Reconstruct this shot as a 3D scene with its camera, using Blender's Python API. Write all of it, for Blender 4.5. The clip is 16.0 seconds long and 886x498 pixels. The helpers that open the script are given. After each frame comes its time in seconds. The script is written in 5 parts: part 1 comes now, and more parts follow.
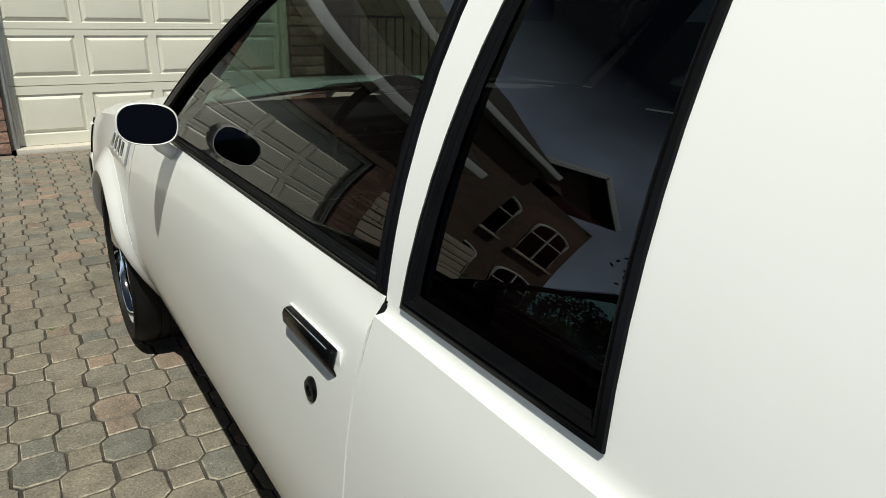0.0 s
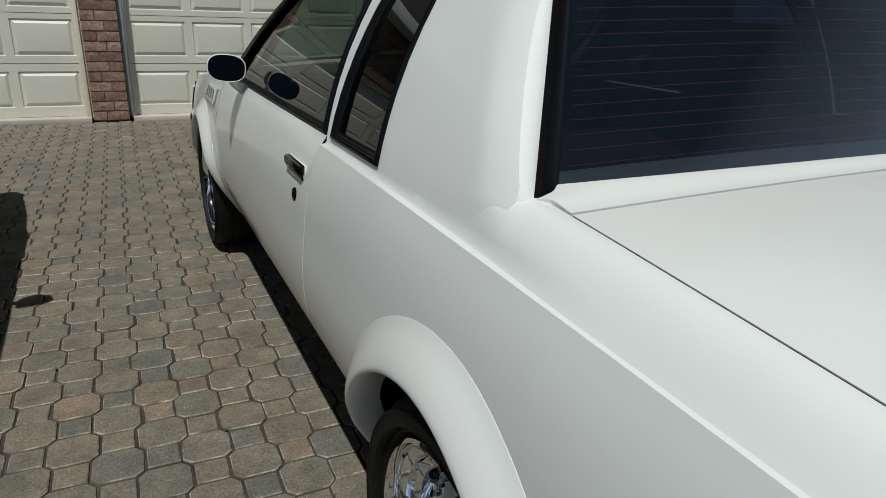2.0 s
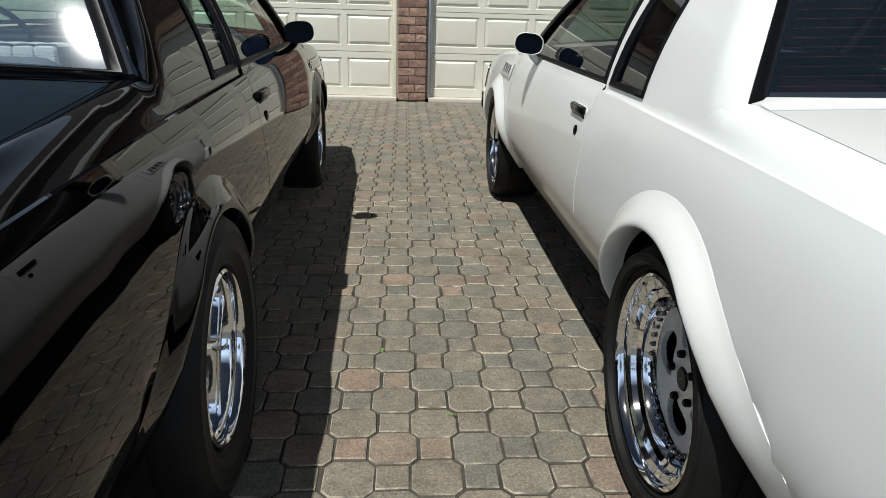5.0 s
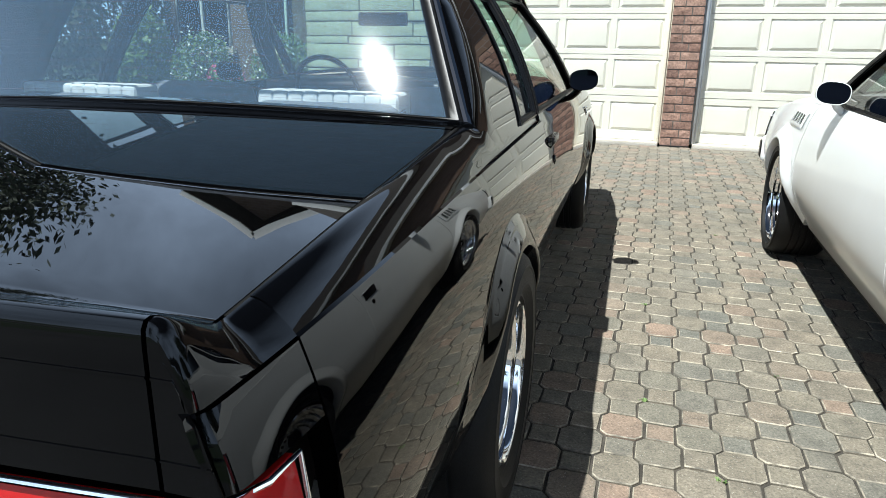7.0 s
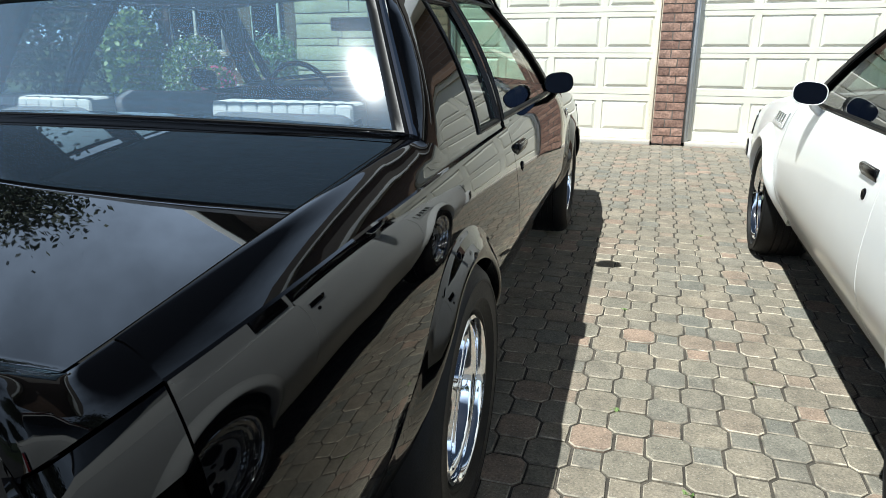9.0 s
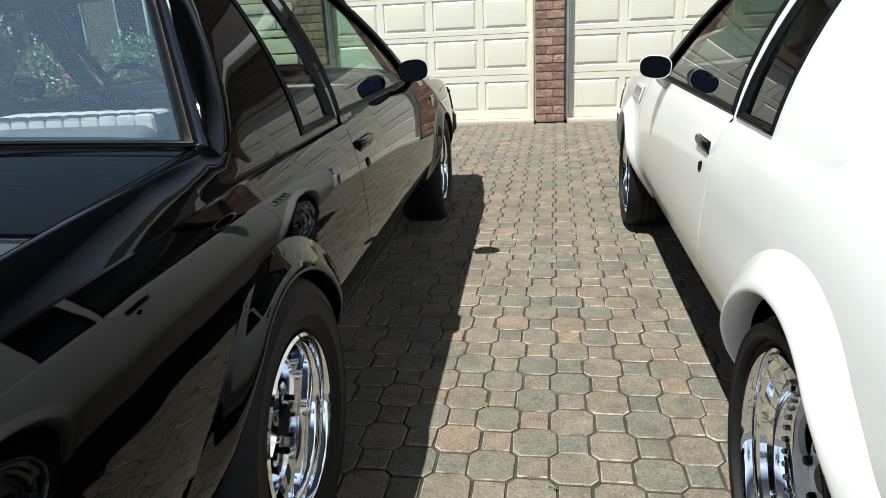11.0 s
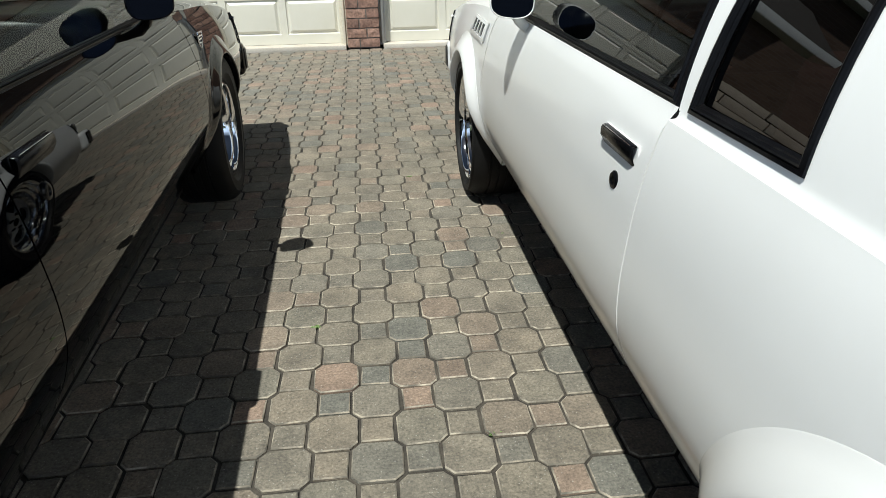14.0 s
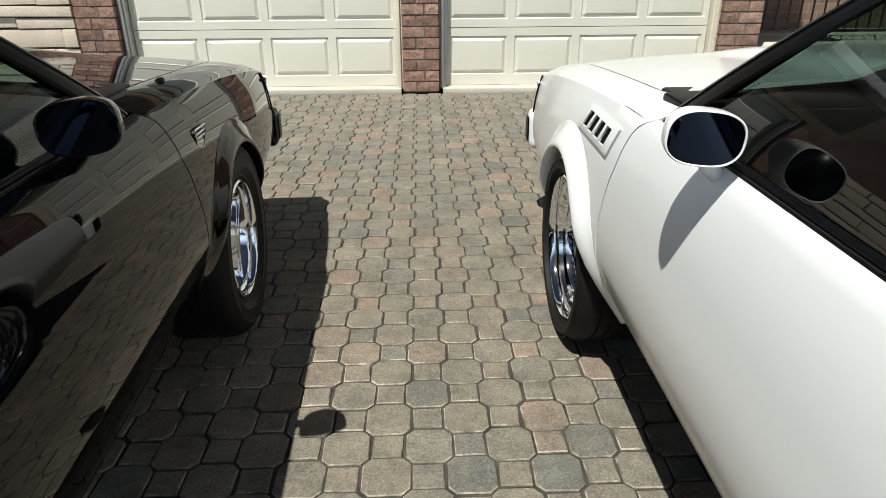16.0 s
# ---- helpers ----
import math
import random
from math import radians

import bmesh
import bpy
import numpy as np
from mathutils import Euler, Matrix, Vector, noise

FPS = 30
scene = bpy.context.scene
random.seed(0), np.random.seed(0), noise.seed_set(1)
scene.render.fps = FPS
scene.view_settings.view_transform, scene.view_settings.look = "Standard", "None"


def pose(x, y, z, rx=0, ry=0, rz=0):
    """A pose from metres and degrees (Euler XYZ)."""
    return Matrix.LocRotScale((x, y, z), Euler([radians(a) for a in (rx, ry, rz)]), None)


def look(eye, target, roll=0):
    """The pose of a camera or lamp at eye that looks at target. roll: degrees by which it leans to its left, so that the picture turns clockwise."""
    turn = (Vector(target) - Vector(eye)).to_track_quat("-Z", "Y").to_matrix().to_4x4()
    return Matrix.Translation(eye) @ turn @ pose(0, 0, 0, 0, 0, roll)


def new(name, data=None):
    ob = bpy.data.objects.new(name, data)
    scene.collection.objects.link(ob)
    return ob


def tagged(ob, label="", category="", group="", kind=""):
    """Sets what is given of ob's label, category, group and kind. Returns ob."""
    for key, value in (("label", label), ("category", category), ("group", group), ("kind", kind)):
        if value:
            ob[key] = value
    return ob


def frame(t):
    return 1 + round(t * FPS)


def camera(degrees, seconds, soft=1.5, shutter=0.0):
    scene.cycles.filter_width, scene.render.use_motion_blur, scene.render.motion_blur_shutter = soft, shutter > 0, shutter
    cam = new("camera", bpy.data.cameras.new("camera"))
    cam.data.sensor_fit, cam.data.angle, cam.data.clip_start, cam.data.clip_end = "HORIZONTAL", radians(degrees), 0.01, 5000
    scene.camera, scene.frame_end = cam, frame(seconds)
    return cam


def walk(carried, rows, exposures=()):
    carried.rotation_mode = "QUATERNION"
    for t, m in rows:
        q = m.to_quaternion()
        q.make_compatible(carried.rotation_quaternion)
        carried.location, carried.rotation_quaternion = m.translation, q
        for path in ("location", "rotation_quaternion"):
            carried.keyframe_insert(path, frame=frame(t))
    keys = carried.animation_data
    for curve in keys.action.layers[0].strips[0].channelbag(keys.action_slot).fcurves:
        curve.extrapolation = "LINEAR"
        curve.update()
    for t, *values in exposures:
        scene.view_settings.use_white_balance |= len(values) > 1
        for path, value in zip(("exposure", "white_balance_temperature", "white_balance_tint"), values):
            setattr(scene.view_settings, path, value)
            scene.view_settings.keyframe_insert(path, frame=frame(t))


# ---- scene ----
cam = camera(67.1, 16.0, soft=0.75)
PATH = [
    (0, (-0.27, 0.245, 1.198), (0.724, 1.851, 0.54), 0.9),
    (0.5, (-0.275, -0.006, 1.186), (0.491, 1.723, 0.535), -0.6),
    (1, (-0.293, -0.191, 1.197), (0.375, 1.569, 0.521), -0.7),
    (1.5, (-0.333, -0.419, 1.172), (0.415, 1.326, 0.543), 0.0),
    (2, (-0.335, -0.619, 1.168), (0.446, 1.096, 0.499), 1.8),
    (2.5, (-0.301, -0.774, 1.144), (0.36, 0.961, 0.399), -0.2),
    (3, (-0.272, -0.945, 1.111), (0.22, 0.841, 0.357), 0.3),
    (3.5, (-0.289, -1.054, 1.099), (0.231, 0.717, 0.327), 0.7),
    (4, (-0.365, -1.147, 1.101), (0.224, 0.619, 0.371), 1.0),
    (4.5, (-0.474, -1.217, 1.109), (-0.101, 0.615, 0.4), 1.1),
    (5, (-0.538, -1.231, 1.111), (-0.457, 0.647, 0.427), 1.6),
    (7.5, (-0.666, -1.322, 1.145), (-1.307, 0.481, 0.566), 0.6),
    (8, (-0.657, -1.312, 1.153), (-1.28, 0.496, 0.569), 0.6),
    (10.5, (-0.404, -1.097, 1.163), (-0.947, 0.732, 0.562), -3.2),
    (11, (-0.396, -1.067, 1.165), (-0.761, 0.795, 0.532), -3.0),
    (11.5, (-0.417, -0.981, 1.16), (-0.62, 0.892, 0.488), -3.6),
    (12, (-0.466, -0.878, 1.173), (-0.443, 0.999, 0.485), -1.8),
    (12.5, (-0.489, -0.769, 1.166), (-0.388, 1.088, 0.432), -0.8),
    (13, (-0.453, -0.566, 1.17), (-0.406, 1.262, 0.36), -2.7),
    (13.5, (-0.42, -0.389, 1.186), (-0.408, 1.439, 0.376), -2.3),
    (14, (-0.429, -0.16, 1.17), (-0.281, 1.631, 0.293), -1.1),
    (14.5, (-0.43, 0.073, 1.214), (-0.09, 1.866, 0.395), -1.1),
    (15, (-0.42, 0.328, 1.226), (-0.159, 2.143, 0.429), -2.0),
    (15.5, (-0.42, 0.566, 1.256), (-0.355, 2.411, 0.485), -1.1),
    (16, (-0.485, 0.794, 1.25), (-0.468, 2.616, 0.425), -0.5),
]
walk(cam, [(t, look(eye, target, roll)) for t, eye, target, roll in PATH],
     [(0, -0.50, 6600, 4), (0.8, -0.88, 6500, 5), (1.5, -1.12, 6200, 5), (2.5, -1.16, 6200, 5), (3.5, -1.15, 6200, 5), (4.2, -1.03, 6350, 6), (5, -0.44, 6250, 7), (7.5, 0.42, 5950, 5), (8.2, 0.42, 5950, 5), (10.5, 0.43, 6250, 4),
      (11, 0.11, 6300, 6), (12.5, -0.39, 6350, 5), (14.5, -0.15, 6150, 6), (16, -0.15, 6350, 7)])

# ---- light ----
SUN_WAY = Vector((0.25, 0.46, -1.0)).normalized()
sun_data = bpy.data.lights.new("sun", "SUN")
sun_data.energy, sun_data.angle, sun_data.color = 7.2, radians(0.55), (1.0, 0.975, 0.91)
sun = new("sun", sun_data)
sun.matrix_world = look((-6, -10, 24), Vector((-6, -10, 24)) + SUN_WAY)
world = bpy.data.worlds.new("sky")
scene.world = world
world.use_nodes = True
wn = world.node_tree
sky = wn.nodes.new("ShaderNodeTexSky")
sky.sky_type, sky.sun_disc = "NISHITA", False
sky.sun_elevation, sky.sun_rotation = radians(62), radians(208)
sky.dust_density, sky.air_density = 1.0, 1.0
# broken fair-weather cloud, thicker towards the horizon
way = wn.nodes.new("ShaderNodeTexCoord")
puff = wn.nodes.new("ShaderNodeTexNoise")
puff.inputs["Scale"].default_value, puff.inputs["Detail"].default_value, puff.inputs["Roughness"].default_value = 2.6, 7.0, 0.6
wn.links.new(way.outputs["Generated"], puff.inputs["Vector"])
cover = wn.nodes.new("ShaderNodeMapRange")
for k, v in enumerate((0.28, 0.70, 0.30, 1.0)):
    cover.inputs[k + 1].default_value = v
wn.links.new(puff.outputs["Fac"], cover.inputs[0])
rise = wn.nodes.new("ShaderNodeSeparateXYZ")
wn.links.new(way.outputs["Generated"], rise.inputs[0])
thin = wn.nodes.new("ShaderNodeMapRange")
for k, v in enumerate((0.44, 0.62, 1.0, 0.015)):
    thin.inputs[k + 1].default_value = v
wn.links.new(rise.outputs[2], thin.inputs[0])
amount = wn.nodes.new("ShaderNodeMath")
amount.operation = "MULTIPLY"
wn.links.new(cover.outputs[0], amount.inputs[0])
wn.links.new(thin.outputs[0], amount.inputs[1])
cloud = wn.nodes.new("ShaderNodeMix")
cloud.data_type = "RGBA"
cloud.inputs[7].default_value = (108, 131, 170, 1)
wn.links.new(amount.outputs[0], cloud.inputs[0])
wn.links.new(sky.outputs[0], cloud.inputs[6])
wn.links.new(cloud.outputs[2], wn.nodes["Background"].inputs[0])
wn.nodes["Background"].inputs[1].default_value = 0.011


# ---- materials ----
def material(name, color, rough=0.5, metal=0.0, coat=0.0, spec=0.5, coat_rough=0.03):
    m = bpy.data.materials.new(name)
    m.use_nodes = True
    b = m.node_tree.nodes["Principled BSDF"]
    b.inputs["Base Color"].default_value = (*color, 1)
    b.inputs["Roughness"].default_value = rough
    b.inputs["Metallic"].default_value = metal
    b.inputs["Coat Weight"].default_value = coat
    b.inputs["Coat Roughness"].default_value = coat_rough
    b.inputs["Specular IOR Level"].default_value = spec
    return m


def node(m, kind, **values):
    n = m.node_tree.nodes.new(kind)
    for key, v in values.items():
        n.inputs[key.replace("_", " ")].default_value = v
    return n


def link(m, a, b):
    m.node_tree.links.new(a, b)


def bsdf(m):
    return m.node_tree.nodes["Principled BSDF"]


def coords(m, kind="Object"):
    return node(m, "ShaderNodeTexCoord").outputs[kind]


def bump(m, height, strength, distance=0.01):
    b = node(m, "ShaderNodeBump", Strength=strength, Distance=distance)
    link(m, height, b.inputs["Height"])
    link(m, b.outputs[0], bsdf(m).inputs["Normal"])
    return b


def noise_tex(m, scale, detail=4.0, rough=0.55, kind="Object"):
    n = node(m, "ShaderNodeTexNoise", Scale=scale, Detail=detail, Roughness=rough)
    link(m, coords(m, kind), n.inputs["Vector"])
    return n.outputs["Fac"]


def ramp(m, fac, stops, constant=False):
    r = m.node_tree.nodes.new("ShaderNodeValToRGB")
    if constant:
        r.color_ramp.interpolation = "CONSTANT"
    els = r.color_ramp.elements
    while len(els) < len(stops):
        els.new(0.5)
    for e, (p, c) in zip(els, stops):
        e.position, e.color = p, (*c, 1)
    link(m, fac, r.inputs[0])
    return r.outputs[0]


def mix(m, fac, a, b, kind="MIX"):
    n = m.node_tree.nodes.new("ShaderNodeMix")
    n.data_type, n.blend_type = "RGBA", kind
    for v, i in ((fac, 0), (a, 6), (b, 7)):
        if isinstance(v, (int, float)):
            n.inputs[i].default_value = v
        elif isinstance(v, tuple):
            n.inputs[i].default_value = (*v, 1)
        else:
            link(m, v, n.inputs[i])
    return n.outputs[2]


def mottled(name, dark, light, scale=6.0, fine=90.0, rough=0.6, bump_strength=0.15, metal=0.0, coat=0.0, distance=0.004):
    m = material(name, light, rough, metal, coat)
    base = ramp(m, noise_tex(m, scale), [(0.3, dark), (0.7, light)])
    grain = noise_tex(m, fine, 6)
    shade = mix(m, 0.35, base, ramp(m, grain, [(0.25, tuple(c * 0.55 for c in dark)), (0.75, tuple(min(1, c * 1.25) for c in light))]))
    link(m, shade, bsdf(m).inputs["Base Color"])
    bump(m, grain, bump_strength, distance)
    return m


def paint(name, color, rough, flake, spec, coat_ior=1.5, haze=0.0):
    m = material(name, color, rough, coat=1.0, coat_rough=0.02, spec=spec)
    bsdf(m).inputs["Coat Weight"].default_value = 1.0
    bsdf(m).inputs["Coat IOR"].default_value = coat_ior
    link(m, ramp(m, noise_tex(m, 2.2, 3), [(0.35, tuple(c * 0.965 for c in color)), (0.65, color)]), bsdf(m).inputs["Base Color"])
    dust_veil = ramp(m, noise_tex(m, 4, 5), [(0.4, (0.02 + haze,) * 3), (0.8, (0.05 + haze,) * 3)])
    link(m, dust_veil, bsdf(m).inputs["Coat Roughness"])
    wave = noise_tex(m, 5.0, 1)
    b = node(m, "ShaderNodeBump", Strength=flake, Distance=0.01)
    link(m, wave, b.inputs["Height"])
    link(m, b.outputs[0], bsdf(m).inputs["Coat Normal"])
    return m


def glass(name, tint, ior=1.5, film=0.0, gloss_rough=0.0):
    m = bpy.data.materials.new(name)
    m.use_nodes = True
    t = m.node_tree
    t.nodes.remove(t.nodes["Principled BSDF"])
    out = t.nodes["Material Output"]
    clear = node(m, "ShaderNodeBsdfTransparent", Color=(*tint, 1))
    gloss = node(m, "ShaderNodeBsdfGlossy", Roughness=gloss_rough)
    # gloss that rises towards grazing angles, alike on both faces of the pane
    base = 1.8 * ((ior - 1) / (ior + 1)) ** 2
    facing = node(m, "ShaderNodeLayerWeight", Blend=0.5)
    steep = t.nodes.new("ShaderNodeMath")
    steep.operation = "POWER"
    steep.inputs[1].default_value = 5.0
    link(m, facing.outputs["Facing"], steep.inputs[0])
    fres = t.nodes.new("ShaderNodeMath")
    fres.operation = "MULTIPLY_ADD"
    fres.inputs[1].default_value, fres.inputs[2].default_value = 0.9 - base, base
    link(m, steep.outputs[0], fres.inputs[0])
    both = t.nodes.new("ShaderNodeMixShader")
    link(m, fres.outputs[0], both.inputs[0])
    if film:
        # a thin film of dust, coloured blue to stand in for reflected sky
        dust_veil = node(m, "ShaderNodeBsdfDiffuse", Color=(0.42, 0.66, 0.95, 1))
        sky_veiled = node(m, "ShaderNodeMixShader", Fac=film)
        link(m, clear.outputs[0], sky_veiled.inputs[1])
        link(m, dust_veil.outputs[0], sky_veiled.inputs[2])
        clear = sky_veiled
    link(m, clear.outputs[0], both.inputs[1])
    link(m, gloss.outputs[0], both.inputs[2])
    link(m, both.outputs[0], out.inputs[0])
    return m


WHITE = paint("white_paint", (0.765, 0.765, 0.742), 0.42, 0.02, 0.2, 1.28, 0.10)
BLACK = paint("black_paint", (0.0009, 0.0009, 0.0011), 0.5, 0.012, 0.0, 1.345, -0.012)
CHROME = material("chrome", (0.82, 0.83, 0.85), 0.045, 1.0)
DARK_CHROME = material("dark_chrome", (0.20, 0.205, 0.215), 0.10, 1.0)
ALLOY = mottled("grey_alloy", (0.62, 0.64, 0.67), (0.76, 0.78, 0.80), 12, 200, 0.36, 0.05, metal=0.3)
RUBBER = mottled("tyre_rubber", (0.005, 0.005, 0.005), (0.011, 0.0107, 0.0103), 14, 220, 0.6, 0.25)
TRIM = mottled("black_trim", (0.0015, 0.0015, 0.002), (0.004, 0.004, 0.0045), 20, 160, 0.34, 0.05)
bsdf(TRIM).inputs["Specular IOR Level"].default_value = 0.14
bsdf(RUBBER).inputs["Specular IOR Level"].default_value = 0.2
GLOSSY = material("glossy_black_plastic", (0.003, 0.003, 0.0035), 0.22, spec=0.15)
DARK = mottled("dark_underside", (0.003, 0.003, 0.003), (0.008, 0.0075, 0.007), 8, 60, 0.85, 0.2)
bsdf(DARK).inputs["Specular IOR Level"].default_value = 0.12
SIDE_GLASS = glass("tinted_side_glass", (0.24, 0.26, 0.25), 1.5)
# this pane's film only paints in the blue of the reflected sky
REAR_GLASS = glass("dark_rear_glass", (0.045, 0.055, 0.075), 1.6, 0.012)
DARK_SIDE = glass("dark_quarter_glass", (0.028, 0.032, 0.034), 1.5)
CLEAR_SIDE = glass("clear_side_glass", (0.78, 0.87, 0.82), 1.55)
VEILED_GLASS = glass("dusty_sky_rear_glass", (0.62, 0.69, 0.69), 1.6, 0.085, 0.035)
WINDSCREEN_GLASS = glass("green_windscreen_glass", (0.54, 0.77, 0.67), 1.55)
MIRROR = material("mirror_glass", (0.018, 0.024, 0.040), 0.02, 1.0)
BURGUNDY = mottled("burgundy_cloth", (0.05, 0.010, 0.010), (0.10, 0.020, 0.018), 9, 240, 0.85, 0.3)
GREY_CLOTH = mottled("grey_cloth", (0.07, 0.08, 0.10), (0.13, 0.14, 0.16), 9, 240, 0.85, 0.3)
PALE_CLOTH = mottled("pale_ribbed_cloth", (0.50, 0.53, 0.55), (0.68, 0.70, 0.70), 12, 200, 0.8, 0.3)
RED_LENS = material("red_lens", (0.42, 0.008, 0.008), 0.12, coat=1.0)
HEATER = material("heater_wire", (0.80, 0.24, 0.10), 0.5)
DIM_WIRE = material("dim_heater_wire", (0.09, 0.014, 0.012), 0.8)
AMBER = material("amber_mark", (0.35, 0.05, 0.02), 0.4)
DOOR_PAINT = material("cream_door_paint", (0.66, 0.64, 0.575), 0.42)
link(DOOR_PAINT, ramp(DOOR_PAINT, noise_tex(DOOR_PAINT, 2.5, 6), [(0.3, (0.575, 0.55, 0.455)), (0.7, (0.635, 0.61, 0.52))]), bsdf(DOOR_PAINT).inputs["Base Color"])
bump(DOOR_PAINT, noise_tex(DOOR_PAINT, 140, 3), 0.02, 0.003)
JAMB_PAINT = mottled("jamb_paint", (0.58, 0.52, 0.38), (0.74, 0.69, 0.56), 3.0, 90, 0.55, 0.12)
METAL_GREY = mottled("track_metal", (0.30, 0.30, 0.29), (0.46, 0.46, 0.44), 5, 120, 0.45, 0.1, metal=0.6)
MORTAR = mottled("mortar", (0.085, 0.068, 0.056), (0.17, 0.14, 0.118), 8, 90, 0.95, 0.4)
CONCRETE = mottled("concrete", (0.42, 0.37, 0.30), (0.58, 0.53, 0.45), 3, 70, 0.9, 0.3)
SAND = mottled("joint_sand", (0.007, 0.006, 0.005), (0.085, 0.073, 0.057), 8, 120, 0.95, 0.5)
STONE = mottled("pale_stone", (0.46, 0.37, 0.28), (0.66, 0.56, 0.45), 3, 60, 0.85, 0.45)
ROOF = mottled("roof_shingle", (0.035, 0.031, 0.028), (0.08, 0.07, 0.062), 5, 50, 0.9, 0.5)
WHITE_WOOD = mottled("white_wood", (0.70, 0.70, 0.68), (0.82, 0.82, 0.80), 3, 90, 0.5, 0.08)
ASPHALT = mottled("asphalt", (0.035, 0.035, 0.036), (0.07, 0.07, 0.07), 2, 120, 0.9, 0.4)
GRASS = mottled("lawn", (0.018, 0.032, 0.011), (0.042, 0.066, 0.021), 1.5, 40, 0.95, 0.6)
BARK = mottled("bark", (0.05, 0.04, 0.03), (0.12, 0.09, 0.07), 6, 50, 0.95, 0.6)
IRON = mottled("dark_iron", (0.015, 0.015, 0.016), (0.035, 0.034, 0.033), 12, 120, 0.5, 0.15, metal=0.4)


def piece_material(name, stops, grain, rough, strength, islands=False, fleck=0.0, worn=False):
    """Pieces that differ one from another by a random shade, with stains and grain."""
    m = material(name, stops[0][1], rough)
    if islands:
        rnd = node(m, "ShaderNodeNewGeometry").outputs["Random Per Island"]
    else:
        rnd = node(m, "ShaderNodeObjectInfo").outputs["Random"]
    tone = ramp(m, rnd, stops)
    geo = node(m, "ShaderNodeNewGeometry").outputs["Position"]
    stain = node(m, "ShaderNodeTexNoise", Scale=5.0, Detail=8.0, Roughness=0.68)
    fine = node(m, "ShaderNodeTexNoise", Scale=grain, Detail=8.0, Roughness=0.7)
    for n in (stain, fine):
        link(m, geo, n.inputs["Vector"])
    c = mix(m, 0.75, tone, ramp(m, stain.outputs["Fac"], [(0.32, (0.56, 0.545, 0.52)), (0.66, (1.20, 1.16, 1.09))]), "MULTIPLY")
    c = mix(m, 0.9, c, ramp(m, fine.outputs["Fac"], [(0.30, (0.42, 0.41, 0.39)), (0.5, (0.95, 0.95, 0.95)), (0.70, (1.5, 1.47, 1.40))]), "MULTIPLY")
    mid = node(m, "ShaderNodeTexNoise", Scale=22.0, Detail=5.0, Roughness=0.65)
    link(m, geo, mid.inputs["Vector"])
    c = mix(m, 0.55, c, ramp(m, mid.outputs["Fac"], [(0.32, (0.66, 0.65, 0.63)), (0.5, (1.0, 1.0, 1.0)), (0.68, (1.20, 1.18, 1.14))]), "MULTIPLY")
    if fleck:
        spots = node(m, "ShaderNodeTexVoronoi", Scale=75.0)
        link(m, geo, spots.inputs["Vector"])
        c = mix(m, ramp(m, spots.outputs["Distance"], [(0.10, (fleck,) * 3), (0.16, (0, 0, 0))]), c, (0.6, 0.58, 0.52))
    if worn:
        # the tint has worn off in places only
        patch = node(m, "ShaderNodeTexNoise", Scale=11.0, Detail=4.0, Roughness=0.6)
        link(m, geo, patch.inputs["Vector"])
        c = mix(m, ramp(m, patch.outputs["Fac"], [(0.40, (0, 0, 0)), (0.54, (1, 1, 1))]), (0.125, 0.113, 0.091), c)
    link(m, c, bsdf(m).inputs["Base Color"])
    bump(m, fine.outputs["Fac"], strength, 0.006)
    return m


PAVER_TONES = [(0.0, (0.206, 0.184, 0.149)), (0.14, (0.182, 0.171, 0.141)), (0.28, (0.214, 0.187, 0.149)), (0.42, (0.154, 0.154, 0.137)), (0.54, (0.210, 0.186, 0.149)),
               (0.66, (0.192, 0.176, 0.143)), (0.81, (0.250, 0.186, 0.146)), (0.90, (0.200, 0.178, 0.144)), (1.0, (0.148, 0.148, 0.132))]
PAVER = piece_material("paver", PAVER_TONES, 130, 0.9, 0.6, fleck=0.3)
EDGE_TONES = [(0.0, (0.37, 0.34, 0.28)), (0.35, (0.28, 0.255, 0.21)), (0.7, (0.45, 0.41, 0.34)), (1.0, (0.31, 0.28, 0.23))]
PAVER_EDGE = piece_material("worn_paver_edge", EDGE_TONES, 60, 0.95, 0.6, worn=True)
# same worn edges on the farther pavers, tones dimmed to 0.66 with distance
PAVER_EDGE_FAR = piece_material("dimmed_worn_edge_far", [(a, tuple(0.66 * v for v in b)) for a, b in EDGE_TONES], 60, 0.95, 0.6, islands=True, worn=True)
PAVER_FAR = piece_material("paver_far", PAVER_TONES, 130, 0.9, 0.6, islands=True, fleck=0.3)
BRICK_TONES = [(0.0, (0.19, 0.112, 0.088)), (0.35, (0.275, 0.168, 0.130)), (0.7, (0.355, 0.230, 0.180)), (1.0, (0.21, 0.124, 0.098))]
BRICK = piece_material("brick", BRICK_TONES, 45, 0.92, 0.8)


